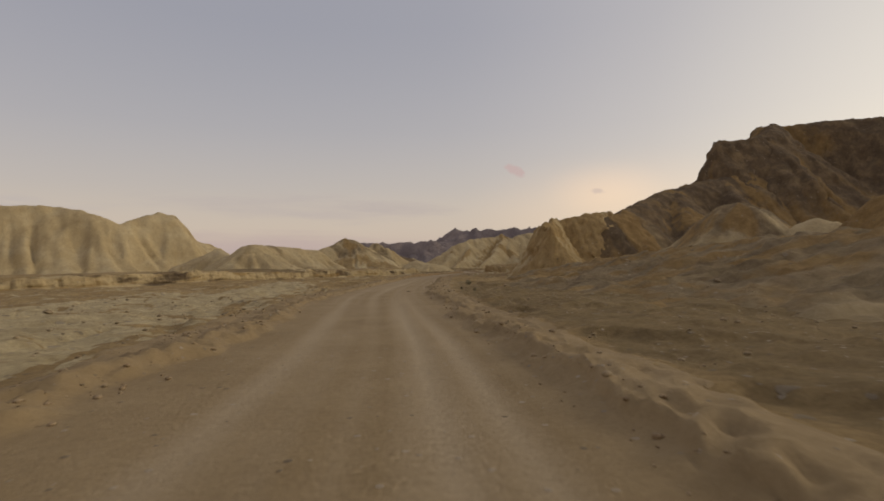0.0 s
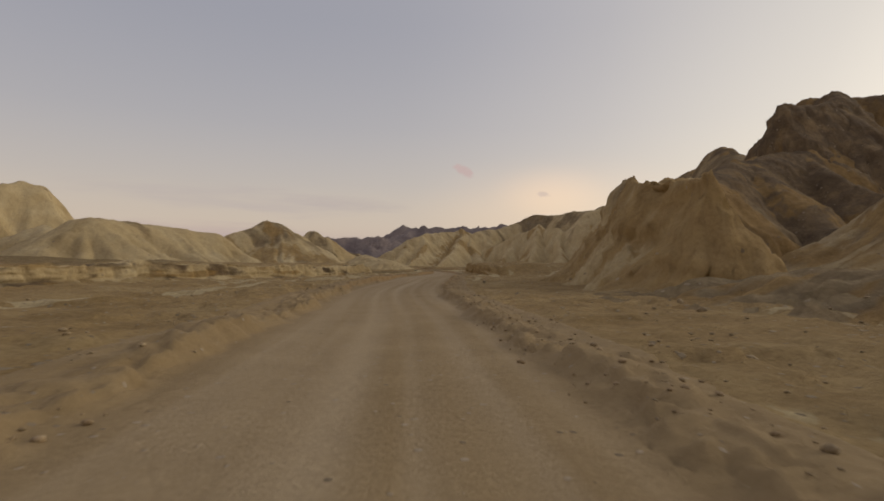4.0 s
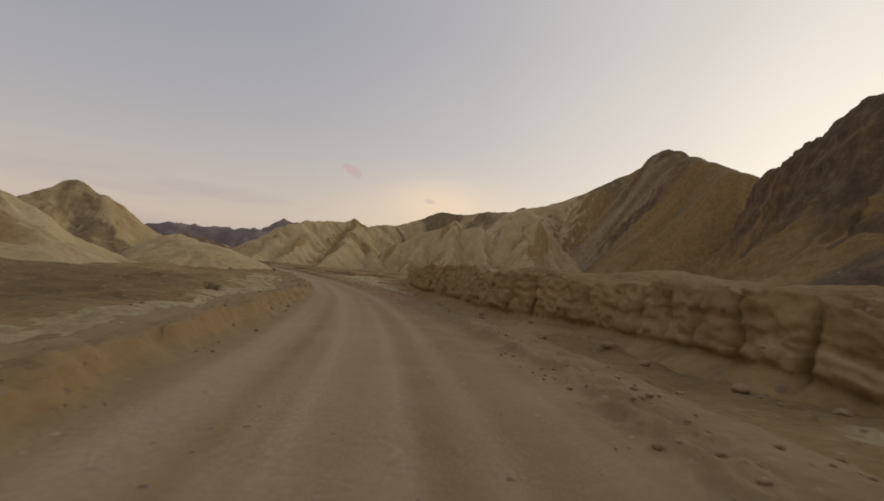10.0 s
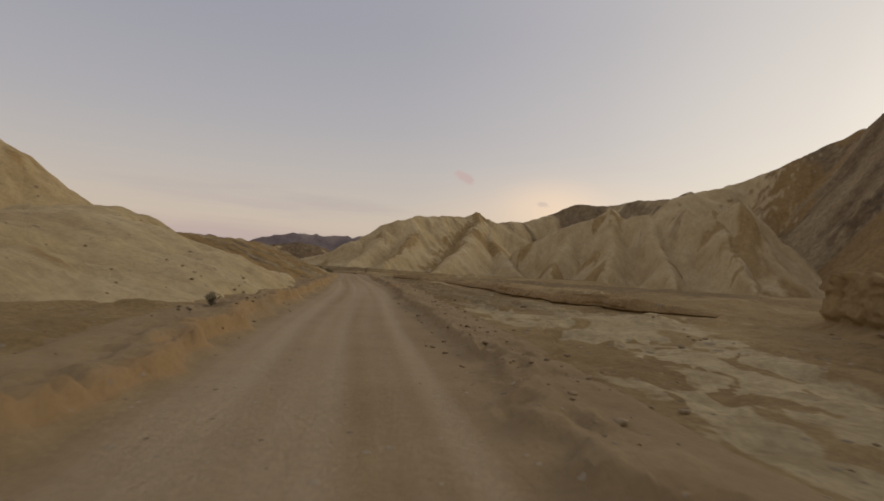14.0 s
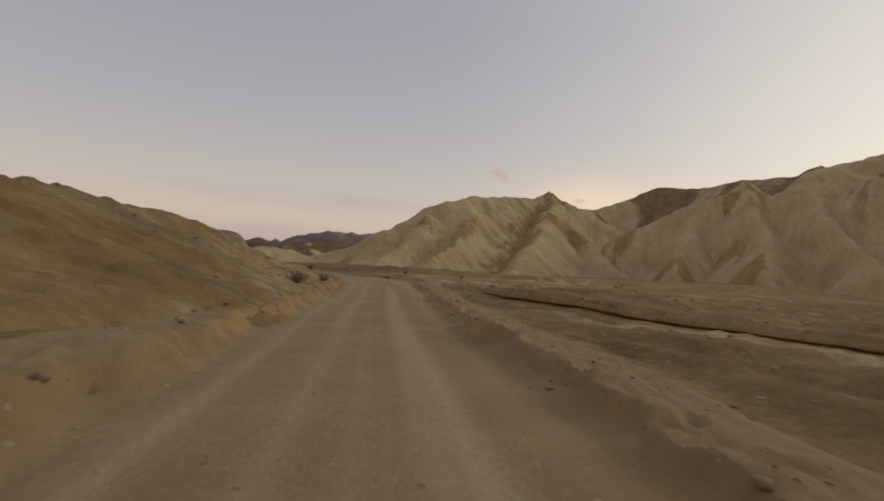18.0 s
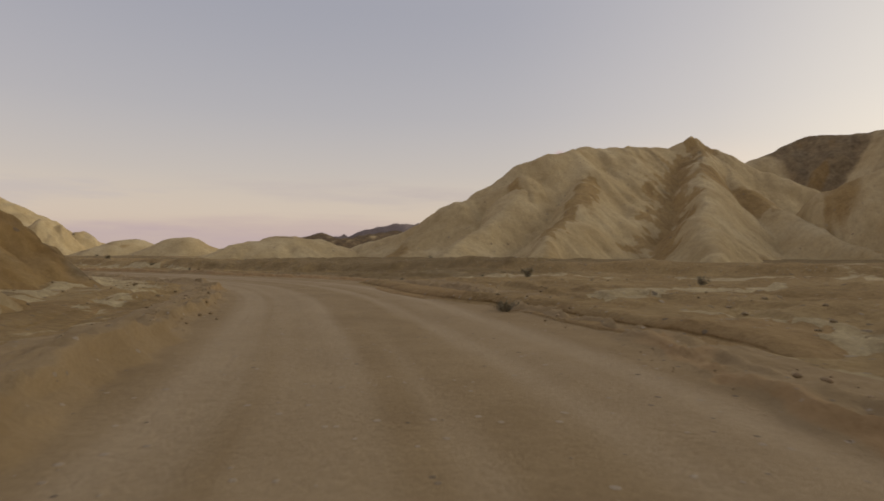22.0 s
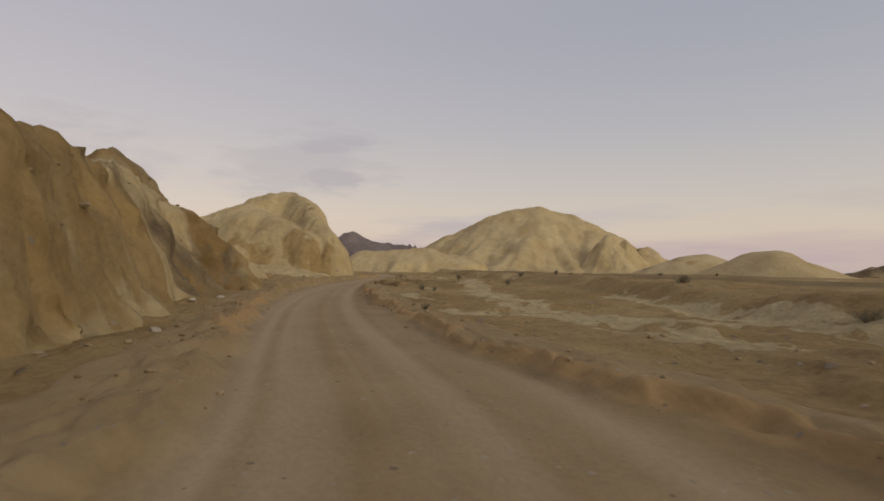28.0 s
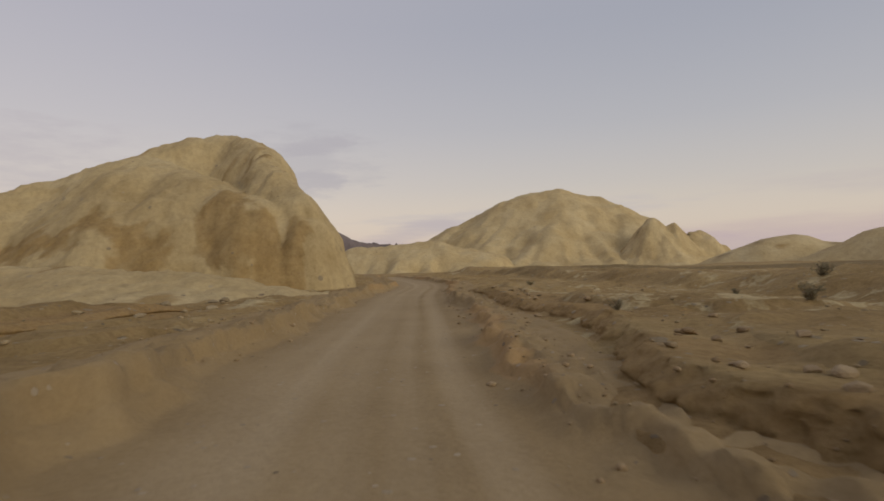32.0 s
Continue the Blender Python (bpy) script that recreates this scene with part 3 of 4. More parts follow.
    rust = smooth(0.45, 0.65, 0.5 * fbm(su * 0.9 + 9, sv * 0.9, 3, seed + 50) + 0.5 * fbm(x / (tall * 0.3 + 2), y / (tall * 0.3 + 2), 4, seed + 51) + (ochre - 0.5) * 0.4)
    tone = tone * (1 - plain) + plain * min(max(dark, 0), 1)
    for kind, x0, y0, x1, y1, wide in stains:
        spot = 1 - smooth(0.3, 1.0, near_line(x, y, [(x0, y0), (x1, y1)])[0] / wide + (fbm(x / 2.5, y / 2.5, 4, seed + 80) - 0.5) * 1.4 + (fbm(x / 0.8, y / 0.8, 3, seed + 81) - 0.5) * 1.2)
        if kind == "pale":
            tone, rust = tone * (1 - spot), rust * (1 - spot)
            continue
        tone, rust = (np.maximum(tone, spot), rust) if kind == "tone" else (tone, np.maximum(rust, spot * (0.76 if kind == "rust" else 1.0)))
    # weathered soil low on a dark mountain
    if foot:
        soil = smooth(0.35, 0.75, 0.85 - z / tall + (streak - 0.5) * 1.8) * foot
        tone, rust = tone * (1 - 0.25 * soil), np.maximum(rust, soil)
    tone = tone * shade
    rills = 0.6 * fbm(su * 3.4, sv * 3.4, 3, seed + 44) + 0.4 * fbm(su * 8, sv * 8, 2, seed + 45)
    rills = 0.5 + (rills - 0.5) * smooth(0.0, 0.25, 1 - z / tall)
    keep = z > g - 0.6
    if face:
        # blocks and cracks on the steep rock, pushed out level
        gx, gy = np.gradient(z, res)
        grade = np.hypot(gx, gy) + 1e-6
        turn = (x - y) * 0.7
        blocks = np.floor(fbm(turn / 2.2, z / 1.6, 2, seed + 70) * 9) / 9
        push = face * smooth(0.75, 1.3, grade) * ((blocks - 0.5) * 2.4 + (fbm(turn / 0.8, z / 0.7, 4, seed + 71) - 0.5) * 1.7 + (fbm(turn / 0.3, z / 0.3, 2, seed + 72) - 0.5) * 0.4)
        x, y = x - gx / grade * push, y - gy / grade * push
    verts = np.stack([x, y, z], -1).reshape(-1, 3)
    faces = grid_faces(*x.shape, keep)
    verts, faces, at = compact(verts, faces, {"tone": tone.ravel(), "rust": rust.ravel(), "rill": rills.ravel()})
    return mesh_object(name, verts, faces, mat or HILL, at, label=label, category="hill")


def smooth_line(points, step):
    p = np.array(points, float)
    s = np.concatenate([[0], np.cumsum(np.hypot(*np.diff(p, axis=0).T))])
    m = np.gradient(p, s, axis=0)
    q = np.arange(0, s[-1], step)
    i = np.clip(np.searchsorted(s, q, side="right") - 1, 0, len(s) - 2)
    h = (s[i + 1] - s[i])[:, None]
    u = (q - s[i])[:, None] / h
    return (2 * u**3 - 3 * u**2 + 1) * p[i] + (u**3 - 2 * u**2 + u) * h * m[i] + (3 * u**2 - 2 * u**3) * p[i + 1] + (u**3 - u**2) * h * m[i + 1]


# ---- ground: one sheet, finest along the road and coarse to the horizon ----
def road_frame(step):
    line = smooth_line(ROADLINE, step)
    tang = np.gradient(line, axis=0)
    tang /= np.hypot(*tang.T)[:, None]
    return line, np.stack([tang[:, 1], -tang[:, 0]], -1)


def build_ground():
    xs = np.concatenate([-np.geomspace(4800, 160, 40), np.arange(-150, 200, 2.5), np.geomspace(210, 4800, 40)])
    ys = np.concatenate([-np.geomspace(4800, 70, 40), np.arange(-65, 480, 2.5), np.geomspace(490, 4800, 40)])
    vs, fs, ts, rs, gs, count = [], [], [], [], [], 0
    step = 0.25
    line, norm = road_frame(step)
    run = np.arange(len(line)) * step
    near = line[:, 1] > -15
    line, norm, run = line[near], norm[near], run[near]
    out = np.concatenate([np.arange(3.7, 7.5, 0.15), np.arange(7.5, 16.5, 0.3)])
    sheets = [(xs, ys, "far"), (np.arange(-150, 90, 0.5), np.arange(-30, 460, 0.5), "mid"), (None, out, "right"), (None, -out[::-1], "left")]
    for xs, ys, which in sheets:
        if xs is None:
            q = ys[None, :] + np.sign(ys)[None, :] * (edge(run, 2 if which == "right" else 1) - 3.0)[:, None]
            x, y = line[:, None, 0] + norm[:, None, 0] * q, line[:, None, 1] + norm[:, None, 1] * q
        else:
            x, y = np.meshgrid(xs, ys, indexing="ij")
        d = road_reach(x, y)[0]
        z = ground_z(x, y) * (1 - smooth(300, 900, np.hypot(x, y - 200))) + (crust(x, y, d) if which != "far" else 0)
        keep = None
        if which == "far":
            z, keep = z - 0.5 * (1 - smooth(24, 34, d)), d > 22
        elif which == "mid":
            z, keep = z - 0.4 * (1 - smooth(14.5, 15.8, d)), (d < 30) & (d > 12)
        else:
            z = z - 0.3 * (1 - smooth(4.0, 4.4, d))
        tone = mud_tone(x, y) * smooth(3.8, 4.8, d)
        rust = smooth(0.5, 0.62, fbm(x / 16, y / 16, 4, 78)) * (1 - smooth(4, 7, d)) * 0.22
        f = grid_faces(*x.shape, keep)
        v, f, a = compact(np.stack([x, y, z], -1).reshape(-1, 3), f, {"tone": tone.ravel(), "rust": rust.ravel(), "gravel": gravel_tone(x, y).ravel()})
        vs.append(v), fs.append(f + count), ts.append(a["tone"]), rs.append(a["rust"]), gs.append(a["gravel"])
        count += len(v)
    return mesh_object("ground", np.concatenate(vs), np.concatenate(fs), GROUND, {"tone": np.concatenate(ts), "rust": np.concatenate(rs), "gravel": np.concatenate(gs)}, label="stony tan desert ground with pale dried mud", category="ground")


build_ground()


def build_road():
    step = 0.15
    line, norm = road_frame(step)
    s = (np.arange(len(line)) * step)[:, None]
    inner, outer = np.linspace(0, 1, 20)[:-1], np.arange(-0.6, 1.9, 0.065)
    right = np.concatenate([(edge(s, 2) - 0.6) * inner, edge(s, 2) + outer], 1)
    left = np.concatenate([(edge(s, 1) - 0.6) * inner, edge(s, 1) + outer], 1)
    q = np.concatenate([-left[:, :0:-1], right], 1)
    s = s + 0 * q
    x, y = line[:, None, 0] + norm[:, None, 0] * q, line[:, None, 1] + norm[:, None, 1] * q
    side = np.where(q > 0, 1.0, -1.0)
    d = np.abs(q) - np.where(q > 0, edge(s, 2), edge(s, 1)) + 3.0
    # a crumbled edge where the blade cut into the land, with a little loose soil heaped along it
    cut = d + (fbm(s / 3.5, side * 7, 3, 5) - 0.5) * 0.9 + (fbm(x / 0.8, y / 0.8, 2, 6) - 0.5) * 0.6
    land = 0.25 * smooth(2.7, 3.1, cut) + 0.75 * smooth(3.1, 3.2, cut)
    heap = smooth(2.75, 3.1, cut) * (1 - smooth(3.3, 4.2, cut)) * (0.02 + 0.12 * smooth(0.4, 0.7, fbm(s / 5, side * 3, 3, 8)))
    z = (ground_z(x, y) + crust(x, y, d) + 0.02) * land + heap * (0.5 + fbm(x / 0.4, y / 0.4, 3, 18))
    z = z + (fbm(x / 0.8, y / 0.8, 3, 31) - 0.5) * 0.03 + land * (fbm(x / 0.35, y / 0.35, 4, 37) - 0.5) * 0.12 * (1 - smooth(4.2, 4.6, d))
    crumb = 1 - np.abs(2 * fbm(x / 0.5, y / 0.5, 4, 91) - 1)
    z = z + (crumb - 0.72) * 0.3 * smooth(2.9, 3.2, cut) * (1 - smooth(3.7, 4.4, cut))
    wander = (fbm(s / 30, 0 * s, 3, 33) - 0.5) * 0.8
    ruts = sum(np.exp(-((q + wander - c) / w) ** 2) for c, w in ((-2.2, 0.5), (-1.5, 0.4), (-0.6, 0.4), (0.2, 0.3), (1.0, 0.35), (2.4, 0.5), (3.8, 0.5)))
    streak = fbm(s / 45, (q + wander) * 2.3, 4, 44)
    z = z - (0.02 * ruts + 0.02 * (streak - 0.5)) * (1 - land)
    z = z - 0.06 * smooth(4.45, 4.8, d)
    bed = 1 - smooth(2.2, 2.9, d)
    tone = np.clip((ruts * (0.1 + 0.4 * fbm(s / 14, q * 0.9, 4, 12)) + 1.3 * (streak - 0.46)) * bed, 0, 1)
    berm = smooth(2.8, 3.05, cut) * (1 - smooth(3.25, 3.75, cut)) * smooth(0.32, 0.55, fbm(s / 12, side * 0.8, 4, 66)) * (0.3 * smooth(40, 80, s) + 0.7 * smooth(140, 220, s))
    return mesh_object("road", np.stack([x, y, z], -1).reshape(-1, 3), grid_faces(*x.shape), ROAD, {"tone": tone, "berm": berm}, label="graded dirt road with pale wheel tracks and crumbled edges", category="road")


build_road()

# ---- hills and mountains ----
hill('hill_gravel_ridge', 'low dark gravel ridge rising from the road', [(32.6, 26.4, 3.5), (32.5, 32.4, 3.5), (32.4, 40.6, 3.6), (30.4, 54, 2.9), (25.1, 73.8, 1.4)], shade=0.7, slope=0.21, res=0.45, face=0.3, flute=0.8, dark=0.95, ochre=0.55, power=1.0, soft=5, jag=0.14, plain=0.75)
hill('hill_dark_ridge', 'dark brown rocky desert mountain with ochre lower slopes', [(119.4, 160.8, 41.5, 0.9), (132.5, 172.4, 48.3, 0.9), (141.4, 190.3, 50.5, 1.8), (176.2, 169.7, 51.1, 0.9), (215, 140, 50, 0.9)], slope=0.9, ochre=0.42, foot=0.9, power=1.4, res=0.9, face=0.8, flute=5, dark=0.95, soft=3, plain=0.3)
hill('hill_dark_spur', 'steep dark rock spur of the mountain', [(190.2, 260, 41.2, 1.7), (151.1, 209.8, 44.7, 2), (126.1, 186, 39.5, 1.1), (122.1, 161.8, 41.5, 1.1), (104.4, 157.8, 38.3, 1.3)], slope=1.1, ochre=0.2, foot=0.8, power=1.2, crag=0.8, res=0.9, face=0.9, flute=4, dark=0.95, soft=2, plain=0.6)
hill('hill_cliff', 'pale ochre eroded cliff hill beside the dirt road', [(26.9, 83.7, 7.7, 1.3), (28.3, 94.2, 8.5, 1.4), (33.7, 104.1, 10.6, 1.2), (36.1, 110.5, 10.9, 1.4), (43.8, 112.4, 12.4, 1.1), (50, 115, 13.1, 1.0)], slope=1.0, res=0.28, flute=0.7, dark=0.2, soft=0.4, power=1.5, ochre=0.85, crag=0.3, face=0.55, stains=(('rust', 27.7, 107, 24, 109.3, 5), ('rust', 29, 95, 27, 90, 4)), plain=0.5)
hill('hill_ochre_ramp', 'orange-brown slope rising to the dark mountain', [(46, 113, 11.5, 1.2), (52, 115.5, 12.8, 1.1), (58, 124, 15, 1.0), (79.8, 142.5, 22, 0.95), (96, 150, 26, 0.8), (112, 156, 30, 0.9)], slope=0.6, res=0.6, flute=1.6, dark=0.92, soft=2.5, power=1.3, ochre=0.5, plain=0.75, crag=0.6, face=0.5, spurs=([(79.8, 142.5, 22, 0.7), (70, 112, 6, 0.55)], [(98, 150, 26, 0.8), (92, 118, 9, 0.6)]), stains=(('tone', 60, 126, 112, 156, 11), ('rock', 74, 124, 86, 120, 8)))
hill('hill_pyramid', 'pale pyramid-shaped mudstone hill', [(61.2, 98.4, 9.2), (64.5, 96.3, 12.2), (66.1, 95.2, 12.6), (68.8, 94.5, 11.2)], slope=0.6, res=0.5, flute=1.5, ochre=0.7, plain=0.6, dark=0.5, soft=1.2)
hill('hill_pyramid', 'small pale mudstone knob', [(73, 87.5, 8.4), (74.2, 86.5, 8.9), (75.4, 85.4, 8.3)], slope=0.7, res=0.5, flute=1, dark=0.05, soft=1.5)
hill('hill_pyramid', 'ochre-brown hill under the dark mountain', [(75.5, 79.9, 8.5), (77.9, 77.5, 11.7), (79.8, 72.7, 13.2)], slope=0.7, res=0.5, flute=1.5, dark=0.85, ochre=1.0, plain=0.85, soft=1.5)
hill('hill_far_peak', 'tall mountain with dark crest and tan slopes', [(187, 414, 41, 0.9), (228, 434, 53, 1.1), (268, 396, 76, 1.1), (306, 430, 86, 0.9), (287, 396, 81.5, 0.8), (252, 361, 80, 1.1), (228, 315, 62, 1.1), (212, 285, 50, 1.1)], slope=0.7, res=1.5, flute=3, shade=0.95, dark=0.72, soft=8, ochre=0.66, stains=(('pale', 187, 414, 228, 434, 32), ('pale', 160, 402, 190, 404, 26), ('tone', 201, 343, 211, 332, 9), ('tone', 185, 310, 160, 290, 8), ('tone', 262, 388, 240, 335, 13)), plain=0.8)
hill('hill_brown_row', 'brown ridge of fluted hills with tan slopes', [(124.1, 483.9, 29.3), (146.3, 497.1, 33.5), (176.6, 500, 45.4), (188.7, 488, 44.5), (198.4, 470.6, 46.5), (210.2, 450.4, 45.7), (209.1, 438.7, 48.4)], shade=0.7, slope=0.75, res=1.2, flute=8, dark=0.45, soft=4)
hill('hill_pale_flutes', 'pale fluted badland hills with steep gullies', [(104, 388, 12), (117, 381, 20), (126, 380, 24), (133.3, 379.2, 27.8), (137, 375, 23.6), (142, 370, 25.6), (146, 365, 22), (151, 359, 27), (155.5, 352, 23.5), (160, 345, 29)], shade=0.6, slope=1.05, res=0.55, flute=3.0, dark=0.1, ochre=0.4, soft=1.4, power=1.1, spurs=([(133.3, 379.2, 27.5, 1.2), (124, 362, 14, 1.15), (112, 342, 0.8, 1)], [(122, 380.5, 22, 1.2), (108, 366, 9, 1.15), (99, 354, 0.8, 1)], [(143, 369, 25, 1.2), (135, 350, 12, 1.15), (126, 330, 0.8, 1)], [(155, 353, 27, 1.2), (147, 333, 11, 1.15), (139, 314, 0.8, 1)]))
hill('hill_castle', 'tan badland hill with a craggy brown rock crown', [(45.8, 388.7, 12.2, 0.95), (52.8, 391, 16.9, 0.9), (62.9, 395, 20.2, 0.85), (66, 402, 22.0, 0.8), (78, 408, 23.6, 0.8), (88, 412, 23.9, 1.2), (92.4, 413, 26.4, 2.4), (93.8, 413.3, 26.1, 2.4), (98, 414, 23.6, 1.1), (106, 411, 19, 0.8), (118, 404, 12, 0.8)], shade=0.6, slope=0.8, res=0.42, flute=0.9, dark=0.12, ochre=0.22, crag=0.5, soft=1.4, power=1.15, jag=0.03, spurs=([(93.2, 413, 25, 0.95), (80, 384, 11, 0.9), (61, 345, 0.6, 0.9)], [(93.8, 413.3, 24.5, 0.95), (97, 392, 10, 0.85), (97, 366, 0.6, 0.8)], [(70, 404, 21.5, 0.9), (58, 376, 9, 0.85), (47, 353, 0.6, 0.8)], [(56, 393, 17, 0.85), (44, 372, 5, 0.7), (38, 360, 0.6, 0.7)]), stains=(('rock', 86, 405, 66, 368, 4.5), ('rock', 66, 368, 55, 350, 3), ('rock', 91, 410, 80, 396, 4), ('rock', 63, 386, 50, 362, 2.2)))
hill('hill_castle_foot', 'smooth pale tan foothill of the badland hill', [(22, 396.4, 2.6), (30.7, 392.5, 4.8), (35.3, 390.1, 6.2), (38.9, 388.5, 7.2), (41.9, 386.9, 10.2), (45.8, 388.7, 11.4, 0.9), (52, 387.5, 14.3, 0.9)], slope=0.6, res=0.35, flute=0.8, dark=-0.1, soft=2.5, plain=0.6)
hill('hill_left_brown', 'brown conical hill with pale lower slope', [(-20.9, 195.3, 7.9), (-12.3, 204.1, 13), (-9.2, 204.6, 12.3), (-3, 201, 6.3)], shade=0.6, slope=0.55, res=0.5, flute=1.5, dark=0.5, ochre=0.4, power=1.3, soft=1.5, stains=(('rust', -12, 191, 2, 193.5, 5),))
hill('hill_cone', 'tan cone-shaped hill streaked with dark rubble', [(-7.2, 244.7, 9.3), (-1.6, 249.1, 13.4), (3.3, 248, 11.1)], shade=0.6, slope=0.62, power=1.4, ochre=0.3, res=0.45, flute=1.5, dark=0.45, soft=1.5, stains=(('tone', 0, 244, 9, 231, 4.5), ('rust', -3, 240, -2, 232, 3)))
hill('hill_pale_dome', 'low pale smooth mudstone dome beside the road', [(19, 209, 2.2), (19.3, 214, 2.5), (19.7, 217.8, 2.8), (20, 221.2, 3.2), (20.6, 224.7, 3.3), (16, 232, 4.2, 0.8), (15.5, 240, 5, 0.9)], slope=0.42, res=0.3, flute=0.5, dark=-0.2, soft=3, power=0.62)
hill('hill_left_mound', 'near gravelly brown hillside beside the road', [(18.5, 238, 3.4, 0.42), (20, 246, 3.6, 0.4), (20.5, 254, 3.7, 0.4), (21, 262, 3.9, 0.4), (21.5, 275, 4.25, 0.42), (21.5, 285, 4.3), (21.5, 296, 4.2), (20, 308, 3.5)], slope=0.55, res=0.28, flute=0.3, dark=0.6, soft=2.2, ochre=0.75, plain=0.6, power=1.0, shade=0.8, jag=0.03, face=0.2, stains=(('tone', 19, 241, 28, 247, 6), ('tone', 20, 254, 26, 258, 4)))
hill('hill_left_slope', 'gravelly brown hillside sloping down to the road', [(19.1, 291.1, 4.4, 0.6), (24.8, 294.6, 3.5, 1.1), (24.2, 300.5, 1.3, 0.6), (23.1, 302.5, 3.3, 0.6), (26.3, 307.5, 1.5, 1.5), (26.2, 309.5, 1.1, 1.8)], slope=0.6, res=0.3, flute=0.7, dark=0.45, soft=2, ochre=0.65, plain=0.75)
hill('hill_left_spur', 'brown rocky spur ending above the road bend', [(17.5, 306, 3.2, 0.9), (18, 314, 3.7, 0.9), (18.3, 320.5, 3.6, 1.1), (17.2, 325, 2, 1.6)], slope=0.9, res=0.25, flute=0.5, dark=0.7, soft=1, ochre=0.6, plain=0.7, power=1.2, face=0.3)
hill('hill_left_toe', 'stony brown foot slope beside the road', [(24, 268, 2, 0.3), (24.6, 280, 2.1, 0.3), (24.8, 294, 2.3, 0.3), (23.5, 303, 1.5, 0.3)], slope=0.27, res=0.25, flute=0.4, dark=0.4, soft=1.5, ochre=0.65, plain=0.75, power=1.0)
hill('hill_cut_face', 'ochre hill with a steep cut rock face', [(-6, 332, 7.4, 1.2), (-4, 337.5, 6.3, 1.6), (-2.8, 341, 5, 2.6), (-5, 343.2, 4.7, 2.6), (-9, 344.6, 4.8, 2.4), (-13.2, 346, 5, 2.4), (-20.5, 347.2, 6.3, 1.3), (-25, 347.4, 7.2, 1.3), (-29.5, 348.1, 8.6, 1.7), (-31.8, 351, 7.7, 1.9), (-33.3, 353, 5.7, 1.9), (-34.7, 354.9, 4.1, 1.8), (-36.2, 357.2, 2.9, 1.8)], shade=0.7, slope=1.15, res=0.2, flute=0.5, dark=0.5, soft=0.8, power=1.15, ochre=0.45, crag=0.2, face=0.4, spurs=([(-24, 347.4, 6.6, 1.5), (-24.2, 350.5, 5.0, 1.6), (-24, 352.6, 3.9, 1.9), (-22.2, 353.5, 2.2, 2.0), (-20.6, 354.1, 0.8, 2.0)],), plain=0.5, jag=0.03, stains=(('rust', -24, 352.5, -35, 358.5, 2.2), ('rust', -3, 343, -12, 347.5, 2.2), ('tone', -16, 350, -31, 356, 2.4)))
hill('hill_sand_apron', 'smooth pale sandy slope below the rock face', [(-38, 352, 6.0, 1.4), (-37.4, 356.6, 3.6, 1.4), (-40, 359.9, 2.3, 1.0), (-44.5, 362.6, 1.0, 0.9)], slope=0.62, res=0.22, flute=0.15, dark=-0.15, soft=1.0, power=1.15, ochre=0.1, jag=0.02, plain=0.7, shade=0.6)
hill('hill_sand_apron', 'pale sandy slope washed down below the rounded hill', [(-80, 357, 2.6), (-72, 363.5, 2.2), (-65, 369, 1.9), (-60, 373, 1.4), (-57, 375.2, 0.8)], slope=0.22, res=0.25, flute=0.1, dark=-0.15, soft=1.0, power=1.1, ochre=0.15, jag=0.02, plain=0.7, shade=0.6)
hill('hill_round_tan', 'large rounded tan mudstone hill', [(-88.5, 358, 5.6, 0.6), (-86.8, 363.2, 7.2, 0.75), (-85.5, 366.7, 8.8, 0.9), (-83.5, 372.1, 11.1, 1.2), (-82.2, 375.9, 12.8, 1.5), (-81, 379, 13.9, 1.8), (-80, 381.7, 14.2, 2.2), (-76, 381.2, 12.9, 2.6), (-72.2, 380.7, 11.2, 3.0), (-67, 380.2, 8.8, 3.4), (-64.2, 379.9, 7, 3.6), (-62.6, 379.6, 5, 3.6)], spurs=([(-82, 374.5, 11.9, 0.85), (-76.5, 374.8, 10.4, 1.0), (-71, 376, 8.6, 1.3), (-65.5, 377.6, 6.4, 2.2)],), slope=0.85, res=0.22, flute=0.2, dark=0.0, soft=2.6, power=0.8, ochre=0.2, crag=0.3, face=0.2, jag=0.02, plain=0.5, stains=(('rust', -71, 368.8, -65.5, 371.8, 2.2), ('rust', -65, 375.2, -60.5, 377.4, 2.6), ('rust', -77, 364, -71, 367.6, 1.6)))
hill('hill_dome', 'broad pale dome-shaped hill with fluted foot', [(-205, 520, 19), (-190, 535, 28.6), (-185, 541, 31.4), (-176, 549, 32.8), (-165, 560, 29), (-150, 556, 20.5), (-140, 552, 13)], slope=0.65, res=0.7, flute=4.5, dark=0.0, soft=6, power=1.1, begin=0.4, plain=0.5, spurs=([(-172, 452, 8, 0.6), (-155.6, 466, 9, 0.6), (-146, 474, 6, 0.6)],))
hill('hill_knobs', 'row of small rounded tan knobs', [(-131.4, 537.7, 11.6), (-128.6, 539.6, 16.7), (-126.4, 542.3, 12.9), (-124, 545, 14.6), (-121.4, 548.9, 10.6), (-118.6, 552.9, 11.9), (-116.8, 556.2, 8.8), (-114.5, 559.8, 6.7)], slope=1.0, res=0.6, flute=1, dark=0.2, soft=1.6, jag=0.08)
hill('hill_far_tan', 'low distant tan hills', [(-93.6, 514.2, 3.9), (-86.7, 520.2, 6.5), (-81.1, 525.1, 7.4), (-74.8, 527.8, 5.4), (-65, 527.4, 5.6), (-59.1, 524.1, 6.3), (-60.4, 510.4, 7.5), (-55, 511.4, 8.3)], slope=0.4, res=3, flute=4, dark=0.2, soft=4)
